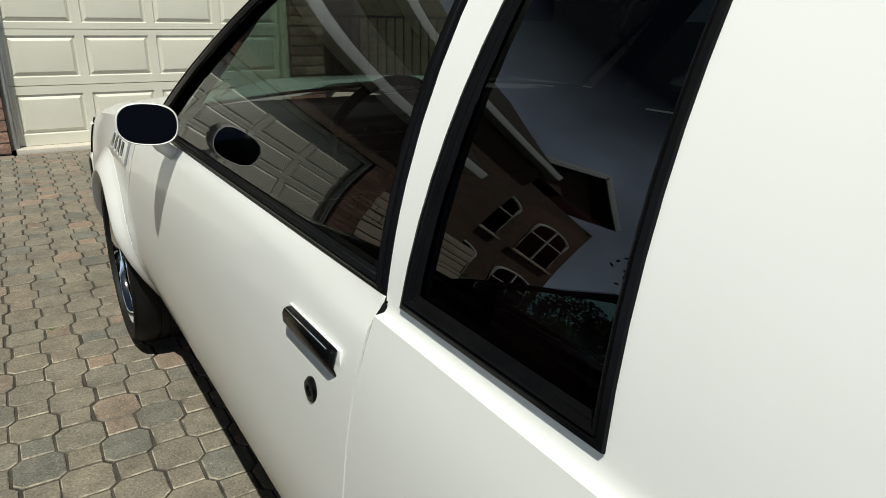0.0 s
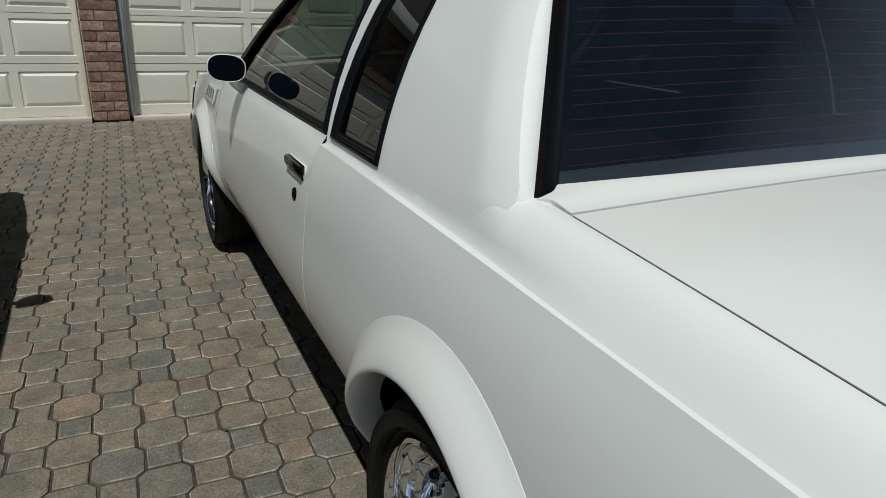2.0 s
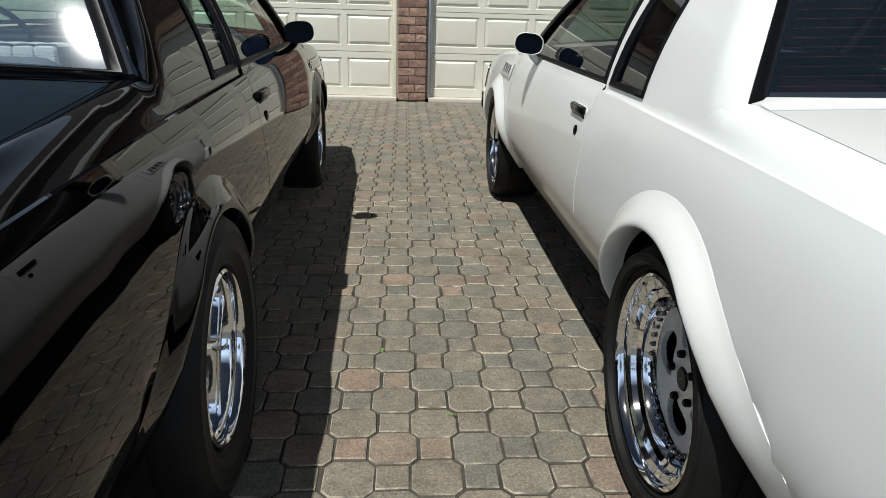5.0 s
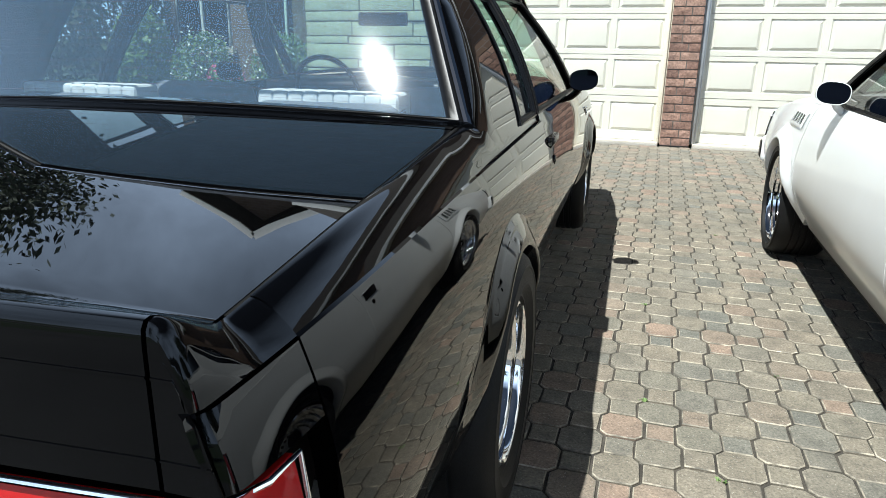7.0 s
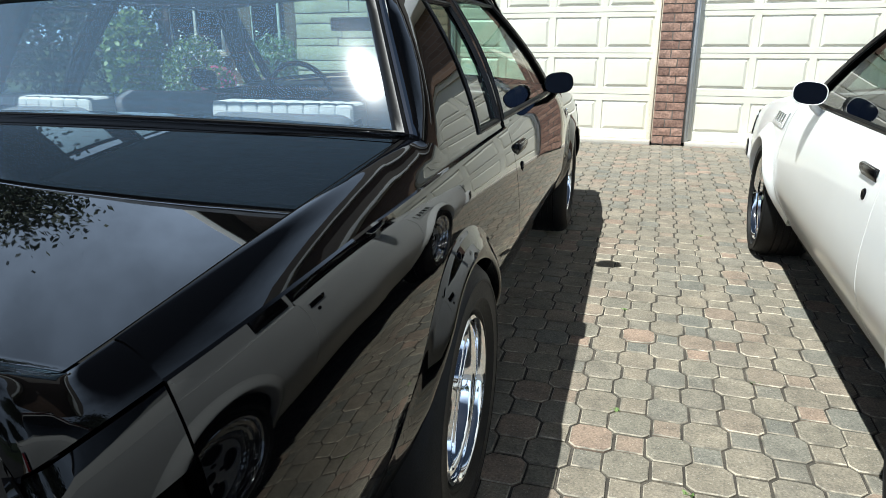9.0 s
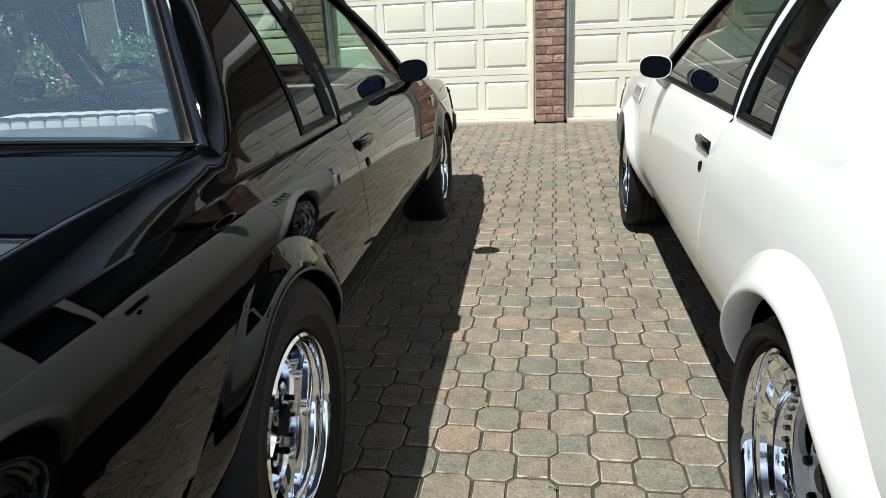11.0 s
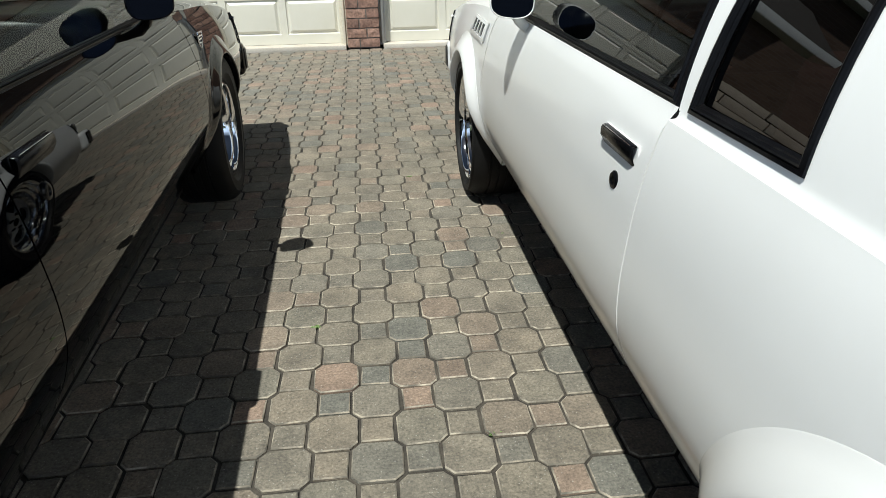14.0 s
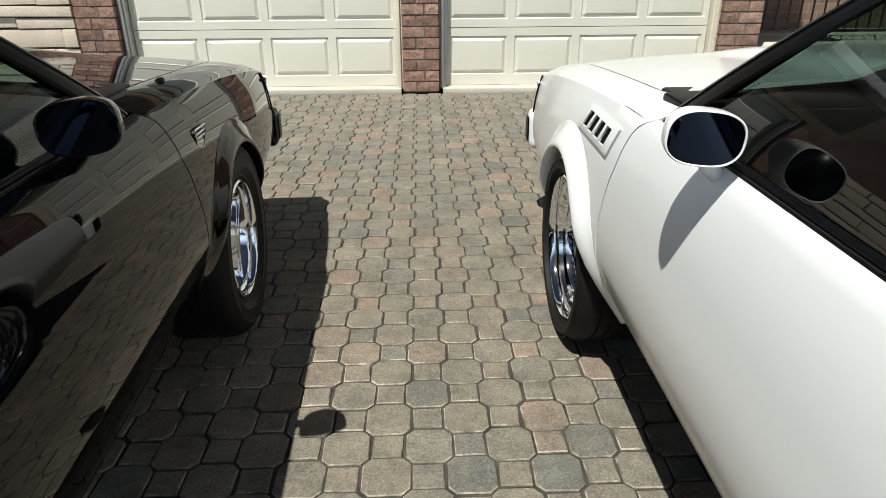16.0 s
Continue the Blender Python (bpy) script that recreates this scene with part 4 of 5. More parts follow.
    box(under, (1.56, 1.95, 0.12), (0, 1.42, 0.27), 0.02)
    box(under, (1.30, 0.56, 0.34), (0, -0.66, 0.47), 0.04)
    box(under, (1.30, 0.60, 0.34), (0, 3.50, 0.47), 0.04)
    part("underbody", under, DARK, top, "dark underbody")
    part("axle", tube([(-0.7, AXLES[0], tyre), (0.7, AXLES[0], tyre)], 0.05, 12), DARK, top)
    lining = []
    for y in lin(0.36, 1.62, 6):
        w = glass_half(1.30) - 0.02
        lining.append([(w * t, y, 1.298 + 0.035 * (1 - t * t)) for t in lin(-1, 1, 7)])
    part("headlining", sheet(lining), seats, top)
    if pale:
        part("shelf_mark", boxed((0.07, 0.03, 0.012), (0.60, 0.22, 0.922), 0.003), AMBER, top, "small orange object on the rear shelf")
    shelf = boxed((1.50, 0.24, 0.02), (0, 0.25, 0.905), 0.006)
    part("parcel_shelf", shelf, seats, top)
    for s in (-1, 1):
        back = boxed((0.44, 0.16, 0.52), (0, 0, 0), 0.05, pose(0, 0, 0, 12, 0, 0), 4)
        rear = part("rear_seat_back", back, seats, top, m=pose(0.325 if s > 0 else -0.515, 0.44, 0.70))
        if pale:
            roll = bmesh.new()
            for k in range(9):
                box(roll, (0.054, 0.11, 0.095), (-0.188 + 0.047 * k, 0, 0.235), 0.016, segments=3)
            part("seat_top", roll, PALE_CLOTH, rear, "pale ribbed seat top")
        seat = bmesh.new()
        box(seat, (0.42, 0.14, 0.58), (0, 0, 0.28), 0.05, pose(0, 0, 0, 16, 0, 0), 4)
        front = part("front_seat", seat, seats, top, m=pose(s * 0.42, 0.94, 0.40))
        part("seat_cushion", boxed((0.52, 0.52, 0.16), (0, 0.30, 0.10), 0.05, None, 4), seats, front)
    dash = boxed((1.46, 0.34, 0.22), (0, 2.02, 0.83), 0.06, None, 4)
    part("dashboard", dash, TRIM, top, "dark dashboard")
    ringp = [(-0.34 + 0.165 * math.cos(a), 1.82 - 0.06 * math.sin(a), 0.885 + 0.16 * math.sin(a)) for a in (2 * math.pi * k / 36 for k in range(36))]
    sw = part("steering_wheel", tube(ringp, 0.013, 10, True), GLOSSY, top, "black steering wheel")
    part("wheel_spoke", boxed((0.30, 0.03, 0.05), (-0.34, 1.83, 0.88), 0.012), GLOSSY, sw)
    part("steering_column", tube([(-0.37, 1.83, 0.89), (-0.37, 2.0, 0.82)], 0.035, 12), TRIM, top)
    part("cabin_mirror", boxed((0.24, 0.03, 0.06), (0, 1.72, 1.22), 0.012, None, 3), TRIM, top, "rear-view mirror")
    return top


def vent(top, s, paint_mat):
    """A slanted surround with four dark slots on the front fender."""
    (yb0, yb1, zb), (yt0, yt1, zt) = (2.466, 2.810, 0.752), (2.421, 2.728, 0.831)
    def at(u, v, out):
        y0, y1, z = yb0 + (yt0 - yb0) * v, yb1 + (yt1 - yb1) * v, zb + (zt - zb) * v
        y = y0 + (y1 - y0) * u
        return (s * (half(y, z) + out), y, z)
    us = [0.0, 0.10]
    for k in range(4):
        us += [0.10 + 0.2 * k + 0.025, 0.10 + 0.2 * k + 0.165]
    us += [0.90, 1.0]
    vs = [0.0, 0.20, 0.86, 1.0]
    rows = [[at(u, v, 0.010 if 0 < u < 1 and 0 < v < 1 else 0.007) for u in us] for v in vs]
    plate = part("fender_vent", sheet(rows, 0.006, lambda i, j: i == 1 and j in (2, 4, 6, 8)), paint_mat, top)
    part("vent_backing", sheet([[at(u, v, 0.002) for u in lin(0.06, 0.94, 9)] for v in (0.12, 0.92)], 0.0), DARK, plate, "dark slots behind the vent")


car(WHITE, "white_car", "white two-door coupe with flared arches and chrome wheels", pose(0.917, 0.025, 0, 0, 0, 1.3), BURGUNDY, False,
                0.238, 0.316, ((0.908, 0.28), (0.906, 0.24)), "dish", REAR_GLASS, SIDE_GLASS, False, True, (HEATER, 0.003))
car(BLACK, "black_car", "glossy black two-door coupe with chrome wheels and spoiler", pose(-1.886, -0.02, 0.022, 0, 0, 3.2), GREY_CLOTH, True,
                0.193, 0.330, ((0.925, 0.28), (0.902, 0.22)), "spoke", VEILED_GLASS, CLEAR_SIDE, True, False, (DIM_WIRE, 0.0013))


# ---- garage front ----
WALL_Y, DOOR_Y = 7.128, 7.30


def garage_door(x0, name):
    """A sectional door of four rows of four raised panels."""
    door = thing(name, "cream-painted sectional garage door with raised panels, closed", "garage door", pose(x0, DOOR_Y, 0.035), kind="structure")
    pitch, w = 2.44 / 4, 2.44
    seams, middles = (0.0, 0.528, 1.007, 1.470, 2.12), (0.276, 0.777, 1.238, 1.703)
    rise = bmesh.new()
    pw, ph = 0.540, 0.352
    loops = []
    for ins, out in ((0.0, 0.0), (0.008, -0.012), (0.018, -0.012), (0.044, 0.004), (0.050, 0.005)):
        loops.append([rise.verts.new((sx * (pw / 2 - ins), -out, sz * (ph / 2 - ins))) for sx, sz in ((-1, -1), (1, -1), (1, 1), (-1, 1))])
    for a, b in zip(loops, loops[1:]):
        for k in range(4):
            rise.faces.new((a[k], a[(k + 1) % 4], b[(k + 1) % 4], b[k]))
    rise.faces.new(loops[-1])
    bmesh.ops.recalc_face_normals(rise, faces=rise.faces)
    panel = finish(rise, "door_panel", DOOR_PAINT, 20)
    for r in range(4):
        z0, rowh, mid = seams[r], seams[r + 1] - seams[r], middles[r] - seams[r]
        bm = bmesh.new()
        xs, zs = [0.0], [0.002]
        for c in range(4):
            xc = pitch * (c + 0.5)
            xs += [xc - pw / 2, xc + pw / 2]
        xs.append(w)
        zs += [mid - ph / 2, mid + ph / 2, rowh - 0.004]
        vs = [[bm.verts.new((x, 0, z)) for x in xs] for z in zs]
        for i in range(3):
            for j in range(len(xs) - 1):
                if i == 1 and j % 2 == 1:
                    continue
                bm.faces.new((vs[i][j], vs[i][j + 1], vs[i + 1][j + 1], vs[i + 1][j]))
        edges = [e for e in bm.edges if e.is_boundary and all(abs(v.co.z - zs[0]) < 1e-6 for v in e.verts) or e.is_boundary and all(abs(v.co.z - zs[-1]) < 1e-6 for v in e.verts)]
        out = bmesh.ops.extrude_edge_only(bm, edges=edges)
        bmesh.ops.translate(bm, vec=(0, 0.03, 0), verts=[v for v in out["geom"] if isinstance(v, bmesh.types.BMVert)])
        sec = part("door_section", bm, DOOR_PAINT, door, smooth=20, m=pose(0, 0, z0))
        for c in range(4):
            part("door_panel", panel, None, sec, m=pose(pitch * (c + 0.5), 0, mid))
    part("bottom_seal", boxed((w, 0.03, 0.03), (w / 2, 0.02, -0.012), 0.006), TRIM, door, "black rubber seal")
    part("door_back", boxed((w, 0.02, 2.14), (w / 2, 0.045, 1.068)), DOOR_PAINT, door)
    return door


LEFT_DOOR, RIGHT_DOOR = -3.272, -0.382
garage_door(LEFT_DOOR, "door_1")
garage_door(RIGHT_DOOR, "door_2")

PILLARS = ((-3.70, -3.345), (-0.782, -0.449), (2.13, 2.48))
BRICK_L, BRICK_H, JOINT = 0.215, 0.084, 0.014


def rough_brick(w, h, d, seed):
    """A brick with an uneven face."""
    rnd = random.Random(seed)
    bm = bmesh.new()
    n, k = 6, 3
    grid = [[bm.verts.new((w * (i / n - 0.5), -d / 2 - (rnd.uniform(-0.004, 0.008) if 0 < i < n and 0 < j < k else rnd.uniform(-0.003, 0.002)), h * (j / k - 0.5))) for i in range(n + 1)] for j in range(k + 1)]
    for j in range(k):
        for i in range(n):
            bm.faces.new((grid[j][i], grid[j][i + 1], grid[j + 1][i + 1], grid[j + 1][i]))
    out = bmesh.ops.extrude_edge_only(bm, edges=[e for e in bm.edges if e.is_boundary])
    for v in out["geom"]:
        if isinstance(v, bmesh.types.BMVert):
            v.co.y = d / 2
    return bm


def brick_pillar(x0, x1, y, top, name, label):
    wall = thing(name, label, "wall", pose(0, 0, 0), kind="structure")
    part("pillar_core", boxed((x1 - x0 - 0.016, 0.30, top), ((x0 + x1) / 2, y + 0.158, top / 2)), MORTAR, wall, "mortar core")
    w = x1 - x0
    full = (w - JOINT) * 0.62
    small = w - full - JOINT
    longs = [finish(rough_brick(full, BRICK_H, 0.10, k), "brick", BRICK, 25) for k in range(3)]
    shorts = [finish(rough_brick(small, BRICK_H, 0.10, 9 + k), "brick", BRICK, 25) for k in range(3)]
    side = [finish(rough_brick(0.20, BRICK_H, 0.10, 20 + k), "brick", BRICK, 25) for k in range(2)]
    rnd = random.Random(int(x0 * 100))
    r, z = 0, 0.012
    while z + BRICK_H < top:
        flip = r % 2
        a, b = (full, small) if flip else (small, full)
        ma, mb = (longs, shorts) if flip else (shorts, longs)
        for me, cx in ((rnd.choice(ma), x0 + a / 2), (rnd.choice(mb), x1 - b / 2)):
            part("brick", me, None, wall, m=pose(cx, y + 0.05 + rnd.uniform(-0.003, 0.003), z + BRICK_H / 2))
        for sx in (-1, 1):
            part("brick", rnd.choice(side), None, wall, m=pose((x0 + 0.046) if sx < 0 else (x1 - 0.046), y + 0.212, z + BRICK_H / 2, 0, 0, 90 * sx))
        z += BRICK_H + JOINT
        r += 1
    return wall


brick_pillar(*PILLARS[0], WALL_Y, 2.26, "wall_left_pillar", "rough red-brown brick pillar beside the garage door")
brick_pillar(*PILLARS[1], WALL_Y, 2.26, "wall_middle_pillar", "rough red-brown brick pillar between two garage doors")
brick_pillar(*PILLARS[2], WALL_Y, 2.26, "wall_right_pillar", "rough red-brown brick pillar beside the garage door")


def jamb(x, w, name, mat, label):
    ob = thing(name, label, "door frame", kind="structure")
    part("jamb_board", boxed((w, 0.10, 2.20), (x, WALL_Y + 0.13, 1.12), 0.004), mat, ob)
    part("jamb_stop", boxed((w * 0.45, 0.035, 2.18), (x, WALL_Y + 0.075, 1.12), 0.004), mat, ob)
    return ob


jamb(-0.818, 0.068, "trim", JAMB_PAINT, "weathered cream wooden door jamb")
jamb(-0.414, 0.066, "trim", METAL_GREY, "grey weathered door jamb with track")
jamb(-3.310, 0.066, "trim", METAL_GREY, "grey weathered door jamb with track")
jamb(2.095, 0.068, "trim", JAMB_PAINT, "weathered cream wooden door jamb")
for x0 in (LEFT_DOOR, RIGHT_DOOR):
    lintel = tagged(part("trim_lintel", boxed((2.56, 0.12, 0.12), (x0 + 1.22, WALL_Y + 0.15, 2.21), 0.006), JAMB_PAINT), "cream wooden door head", "door frame", kind="structure")
    threshold = tagged(part("threshold", boxed((2.50, 0.24, 0.06), (x0 + 1.22, WALL_Y + 0.135, 0.004), 0.010), CONCRETE), "pale concrete threshold under the garage door", "threshold", kind="structure")

# ---- house over and beside the garage ----
def house_wall(name, size, at, label="red-brown brick house wall"):
    return tagged(part(name, boxed(size, at), BRICK_WALL, smooth=0), label, "wall", kind="structure")


house_wall("wall_over_garage", (6.18, 0.30, 1.0), (-0.61, WALL_Y + 0.16, 2.77))
house_wall("wall_garage_back", (6.2, 0.2, 2.2), (-0.6, WALL_Y + 1.2, 1.1), "inner garage wall behind the doors")


def gable_roof(name, x0, x1, y0, y1, eave, ridge, label):
    """A roof whose gable faces the drive, with white boards along its edge."""
    ob = thing(name, label, "roof", kind="structure")
    xm = (x0 + x1) / 2
    slab = bmesh.new()
    pts = [(x0, eave), (xm, ridge), (x1, eave), (x1, eave - 0.14), (xm, ridge - 0.16), (x0, eave - 0.14)]
    f = [slab.verts.new((x, y0, z)) for x, z in pts]
    b = [slab.verts.new((x, y1, z)) for x, z in pts]
    for k in range(6):
        slab.faces.new((f[k], f[(k + 1) % 6], b[(k + 1) % 6], b[k]))
    slab.faces.new((f[0], f[1], f[4], f[5]))
    slab.faces.new((f[1], f[2], f[3], f[4]))
    bmesh.ops.recalc_face_normals(slab, faces=slab.faces)
    part("roof_slab", slab, ROOF, ob, smooth=0)
    tri = bmesh.new()
    g = [(x0 + 0.35, eave - 0.3), (x1 - 0.35, eave - 0.3), (xm, ridge - 0.3)]
    a = [tri.verts.new((x, y0 + 0.45, z)) for x, z in g]
    c = [tri.verts.new((x, y0 + 0.70, z)) for x, z in g]
    tri.faces.new(a)
    tri.faces.new(c[::-1])
    for k in range(3):
        tri.faces.new((a[k], a[(k + 1) % 3], c[(k + 1) % 3], c[k]))
    bmesh.ops.recalc_face_normals(tri, faces=tri.faces)
    part("gable_wall", tri, BRICK_WALL, ob, smooth=0)
    for xa, xb in ((x0, xm), (x1, xm)):
        L = math.hypot(xm - x0, ridge - eave)
        ang = math.degrees(math.atan2(ridge - eave, xm - x0))
        part("barge_board", boxed((L, 0.04, 0.20), ((xa + xb) / 2, y0 - 0.025, (eave + ridge) / 2 - 0.08), 0.006, pose(0, 0, 0, 0, -ang if xa < xb else ang, 0)), WHITE_WOOD, ob)
    return ob


def eave_roof(name, x0, x1, y0, y1, eave, ridge, label, wall_y=WALL_Y):
    """A roof that slopes up and away from its eave over the doors."""
    ob = thing(name, label, "roof", kind="structure")
    slab = bmesh.new()
    ym = (y0 + y1) / 2
    pts = [(y0, eave), (ym, ridge), (y1, eave), (y1, eave - 0.12), (ym, ridge - 0.14), (y0, eave - 0.12)]
    a = [slab.verts.new((x0, y, z)) for y, z in pts]
    b = [slab.verts.new((x1, y, z)) for y, z in pts]
    for k in range(6):
        slab.faces.new((a[k], a[(k + 1) % 6], b[(k + 1) % 6], b[k]))
    for r in (a, b):
        slab.faces.new((r[0], r[1], r[4], r[5]))
        slab.faces.new((r[1], r[2], r[3], r[4]))
    bmesh.ops.recalc_face_normals(slab, faces=slab.faces)
    part("roof_slab", slab, ROOF, ob, smooth=0)
    part("fascia", boxed((x1 - x0, 0.03, 0.16), ((x0 + x1) / 2, y0 - 0.018, eave - 0.06), 0.004), WHITE_WOOD, ob)
    part("soffit", boxed((x1 - x0, wall_y - y0 + 0.1, 0.02), ((x0 + x1) / 2, (y0 + wall_y) / 2 + 0.05, eave - 0.135)), WHITE_WOOD, ob)
    return ob


eave_roof("roof_garage", -4.3, 3.1, WALL_Y - 0.33, 10.4, 3.38, 4.6, "dark shingle roof with white fascia")
house_wall("wall_wing", (4.0, 0.30, 5.6), (-8.65, 10.6, 2.8))
house_wall("wall_wing_side", (0.30, 8.0, 5.6), (-6.8, 14.75, 2.8))
gable_roof("roof_wing", -10.75, -7.15, 10.15, 20.0, 6.35, 7.55, "dark shingle roof with white gable boards")
house_wall("wall_main", (17.0, 0.30, 5.6), (1.5, 9.45, 2.8))
eave_roof("roof_main", -7.1, 10.2, 9.0, 17.5, 5.65, 8.6, "dark shingle house roof with white fascia", 9.3)


def arched_window(x, y, z, w, h):
    win = thing("arched_window", "white-framed arched window in a brick wall", "window", pose(x, y, z), "arched windows", "structure")
    out = [(-w / 2, 0), (w / 2, 0)] + [(w / 2 * math.cos(a), h - w * 0.22 + w * 0.22 * math.sin(a)) for a in lin(0, math.pi, 13)]
    frame_line = [(px, 0, pz) for px, pz in out]
    part("window_frame", tube(frame_line, 0.05, 8, True), WHITE_WOOD, win)
    pane = bmesh.new()
    pane.faces.new([pane.verts.new((px, -0.01, pz)) for px, pz in out])
    bmesh.ops.solidify(pane, geom=pane.faces[:], thickness=0.01)
    part("pane", pane, GLOSSY, win, smooth=0)
    part("mullion", boxed((0.05, 0.05, h - 0.05), (0, -0.02, h / 2), 0.008), WHITE_WOOD, win)
    part("mullion", boxed((w, 0.05, 0.05), (0, -0.02, h * 0.62), 0.008), WHITE_WOOD, win)
    part("window_sill", boxed((w + 0.25, 0.14, 0.08), (0, -0.05, -0.05), 0.015), STONE, win)
    return win


for wx, wz in ((-7.8, 1.0), (-9.7, 1.0), (-7.8, 3.3), (-9.7, 3.3)):
    arched_window(wx, 10.43, wz, 1.2, 1.5)

# split-stone wall beside the garage
stones = thing("stone_wall", "weathered buff split-stone wall beside the brick pillar", "wall", pose(-4.62, 7.28, 0))
part("wall_core", boxed((1.78, 0.24, 1.90), (0, 0.06, 0.95)), MORTAR, stones, "mortar core")
rs = random.Random(11)
z = 0.01
while z < 1.85:
    h = rs.choice((0.10, 0.13, 0.17, 0.19))
    x = -0.90
    while x < 0.86:
        w = min(rs.uniform(0.6, 1.3), 0.90 - x)
        slab = boxed((w - 0.012, 0.20, h - 0.016), (x + w / 2, -0.02 + rs.uniform(-0.025, 0.012), z + h / 2), 0.006, pose(0, 0, 0, rs.uniform(-1.5, 1.5), rs.uniform(-0.7, 0.7), 0), 2)
        part("stone", slab, STONE, stones)
        x += w
    z += h


def bush(x, y, h, r, petals, seed, pot=False, leaf=BUSH_LEAVES, count=2600):
    """Low leaves with flower heads."""
    rq = random.Random(seed)
    ob = thing("flowering_bush", ("green bush with small blossoms" if petals else "tall dense green cypress shrub") if not pot else "clay pot of pink flowers", "plant", pose(x, y, -0.1 if not pot else -0.1))
    base = 0.0
    if pot:
        base = 0.5
        part("pot", lathe([(0.001, 0.0), (0.16, 0.0), (0.22, 0.42), (0.25, 0.44), (0.25, 0.5), (0.21, 0.5), (0.20, 0.44), (0.001, 0.43)], 24, "z"), CLAY, ob)
    else:
        stem = bmesh.new()
        for k in range(7):
            a = 2 * math.pi * k / 7
            st = tube([(0.04 * math.cos(a), 0.04 * math.sin(a), 0), (r * 0.3 * math.cos(a), r * 0.3 * math.sin(a), h * 0.7)], 0.018, 6)
            me2 = bpy.data.meshes.new("stem")
            st.to_mesh(me2)
            st.free()
            stem.from_mesh(me2)
            bpy.data.meshes.remove(me2)
        part("stems", stem, BARK, ob)
    for nm, mat, n, size, rim in (("leaves", leaf, count, 0.034 if petals else 0.06, 0.9), ("blossoms", petals, 420, 0.026, 1.05)):
        if mat is None:
            continue
        vv, ff = [], []
        for k in range(n):
            d = Vector((rq.gauss(0, 1), rq.gauss(0, 1), rq.gauss(0, 1))).normalized() * rq.uniform(0.35, 1.0) ** 0.5 * rim
            p = Vector((d.x * r, d.y * r, base + h * (0.5 + 0.48 * d.z)))
            u = Vector((rq.uniform(-1, 1), rq.uniform(-1, 1), rq.uniform(-1, 1))).normalized() * size
            w = u.cross(Vector((rq.uniform(-1, 1), rq.uniform(-1, 1), 1))).normalized() * size * 0.6
            i = len(vv)
            vv += [tuple(p - u), tuple(p + w), tuple(p + u), tuple(p - w)]
            ff.append((i, i + 1, i + 2, i + 3))
        me2 = bpy.data.meshes.new(nm)
        me2.from_pydata(vv, [], ff)
        me2.materials.append(mat)
        tagged(part(nm, me2, None, ob), kind="stuff")
    return ob


bush(-7.9, 8.0, 1.5, 0.55, PETALS_WHITE, 3)
bush(-6.6, 8.3, 1.5, 0.6, PETALS_WHITE, 4)
bush(-9.35, 8.3, 1.95, 0.55, None, 8)
for k in range(5):
    bush(-10.9 - 1.5 * k, 9.4 - 0.2 * k, 3.4, 1.15, None, 30 + k, leaf=NEEDLES, count=4200)
bush(-6.9, 7.2, 0.45, 0.26, PETALS_PINK, 5, True)

# terrace and rail beside the other pillar
terrace = tagged(part("terrace", boxed((4.0, 5.0, 0.30), (4.52, 9.75, 0.15), 0.02), CONCRETE), "raised pale concrete terrace beyond the garage", "terrace", kind="structure")
rail = thing("iron_railing", "dark iron railing with thin upright bars on the terrace", "railing", pose(2.7, 8.2, 0.30))
part("top_rail", boxed((3.0, 0.04, 0.03), (1.5, 0, 0.88), 0.006), IRON, rail)
part("bottom_rail", boxed((3.0, 0.03, 0.03), (1.5, 0, 0.10), 0.006), IRON, rail)
bar = finish(boxed((0.016, 0.016, 0.78), (0, 0, 0.49), 0.003), "baluster", IRON)
for k in range(24):
    part("baluster", bar, None, rail, m=pose(0.06 + 0.125 * k, 0, 0))
for x in (0.02, 2.98):
    part("post", boxed((0.05, 0.05, 0.92), (x, 0, 0.46), 0.008), IRON, rail)

# ---- ground ----
land = bmesh.new()
bmesh.ops.create_grid(land, x_segments=8, y_segments=8, size=400)
tagged(part("ground", land, GRASS, smooth=0, m=pose(0, 0, -0.10)), "green lawn and land round the house", "ground", kind="structure")
tagged(part("drive_apron", boxed((7.4, 12.4, 0.06), (-0.2, -7.87, -0.036)), ASPHALT), "dark asphalt apron behind the parked cars", "driveway", kind="structure")
tagged(part("road", boxed((400, 9.0, 0.06), (0, -18.5, -0.07)), ASPHALT), "grey asphalt street past the drive", "road", kind="structure")


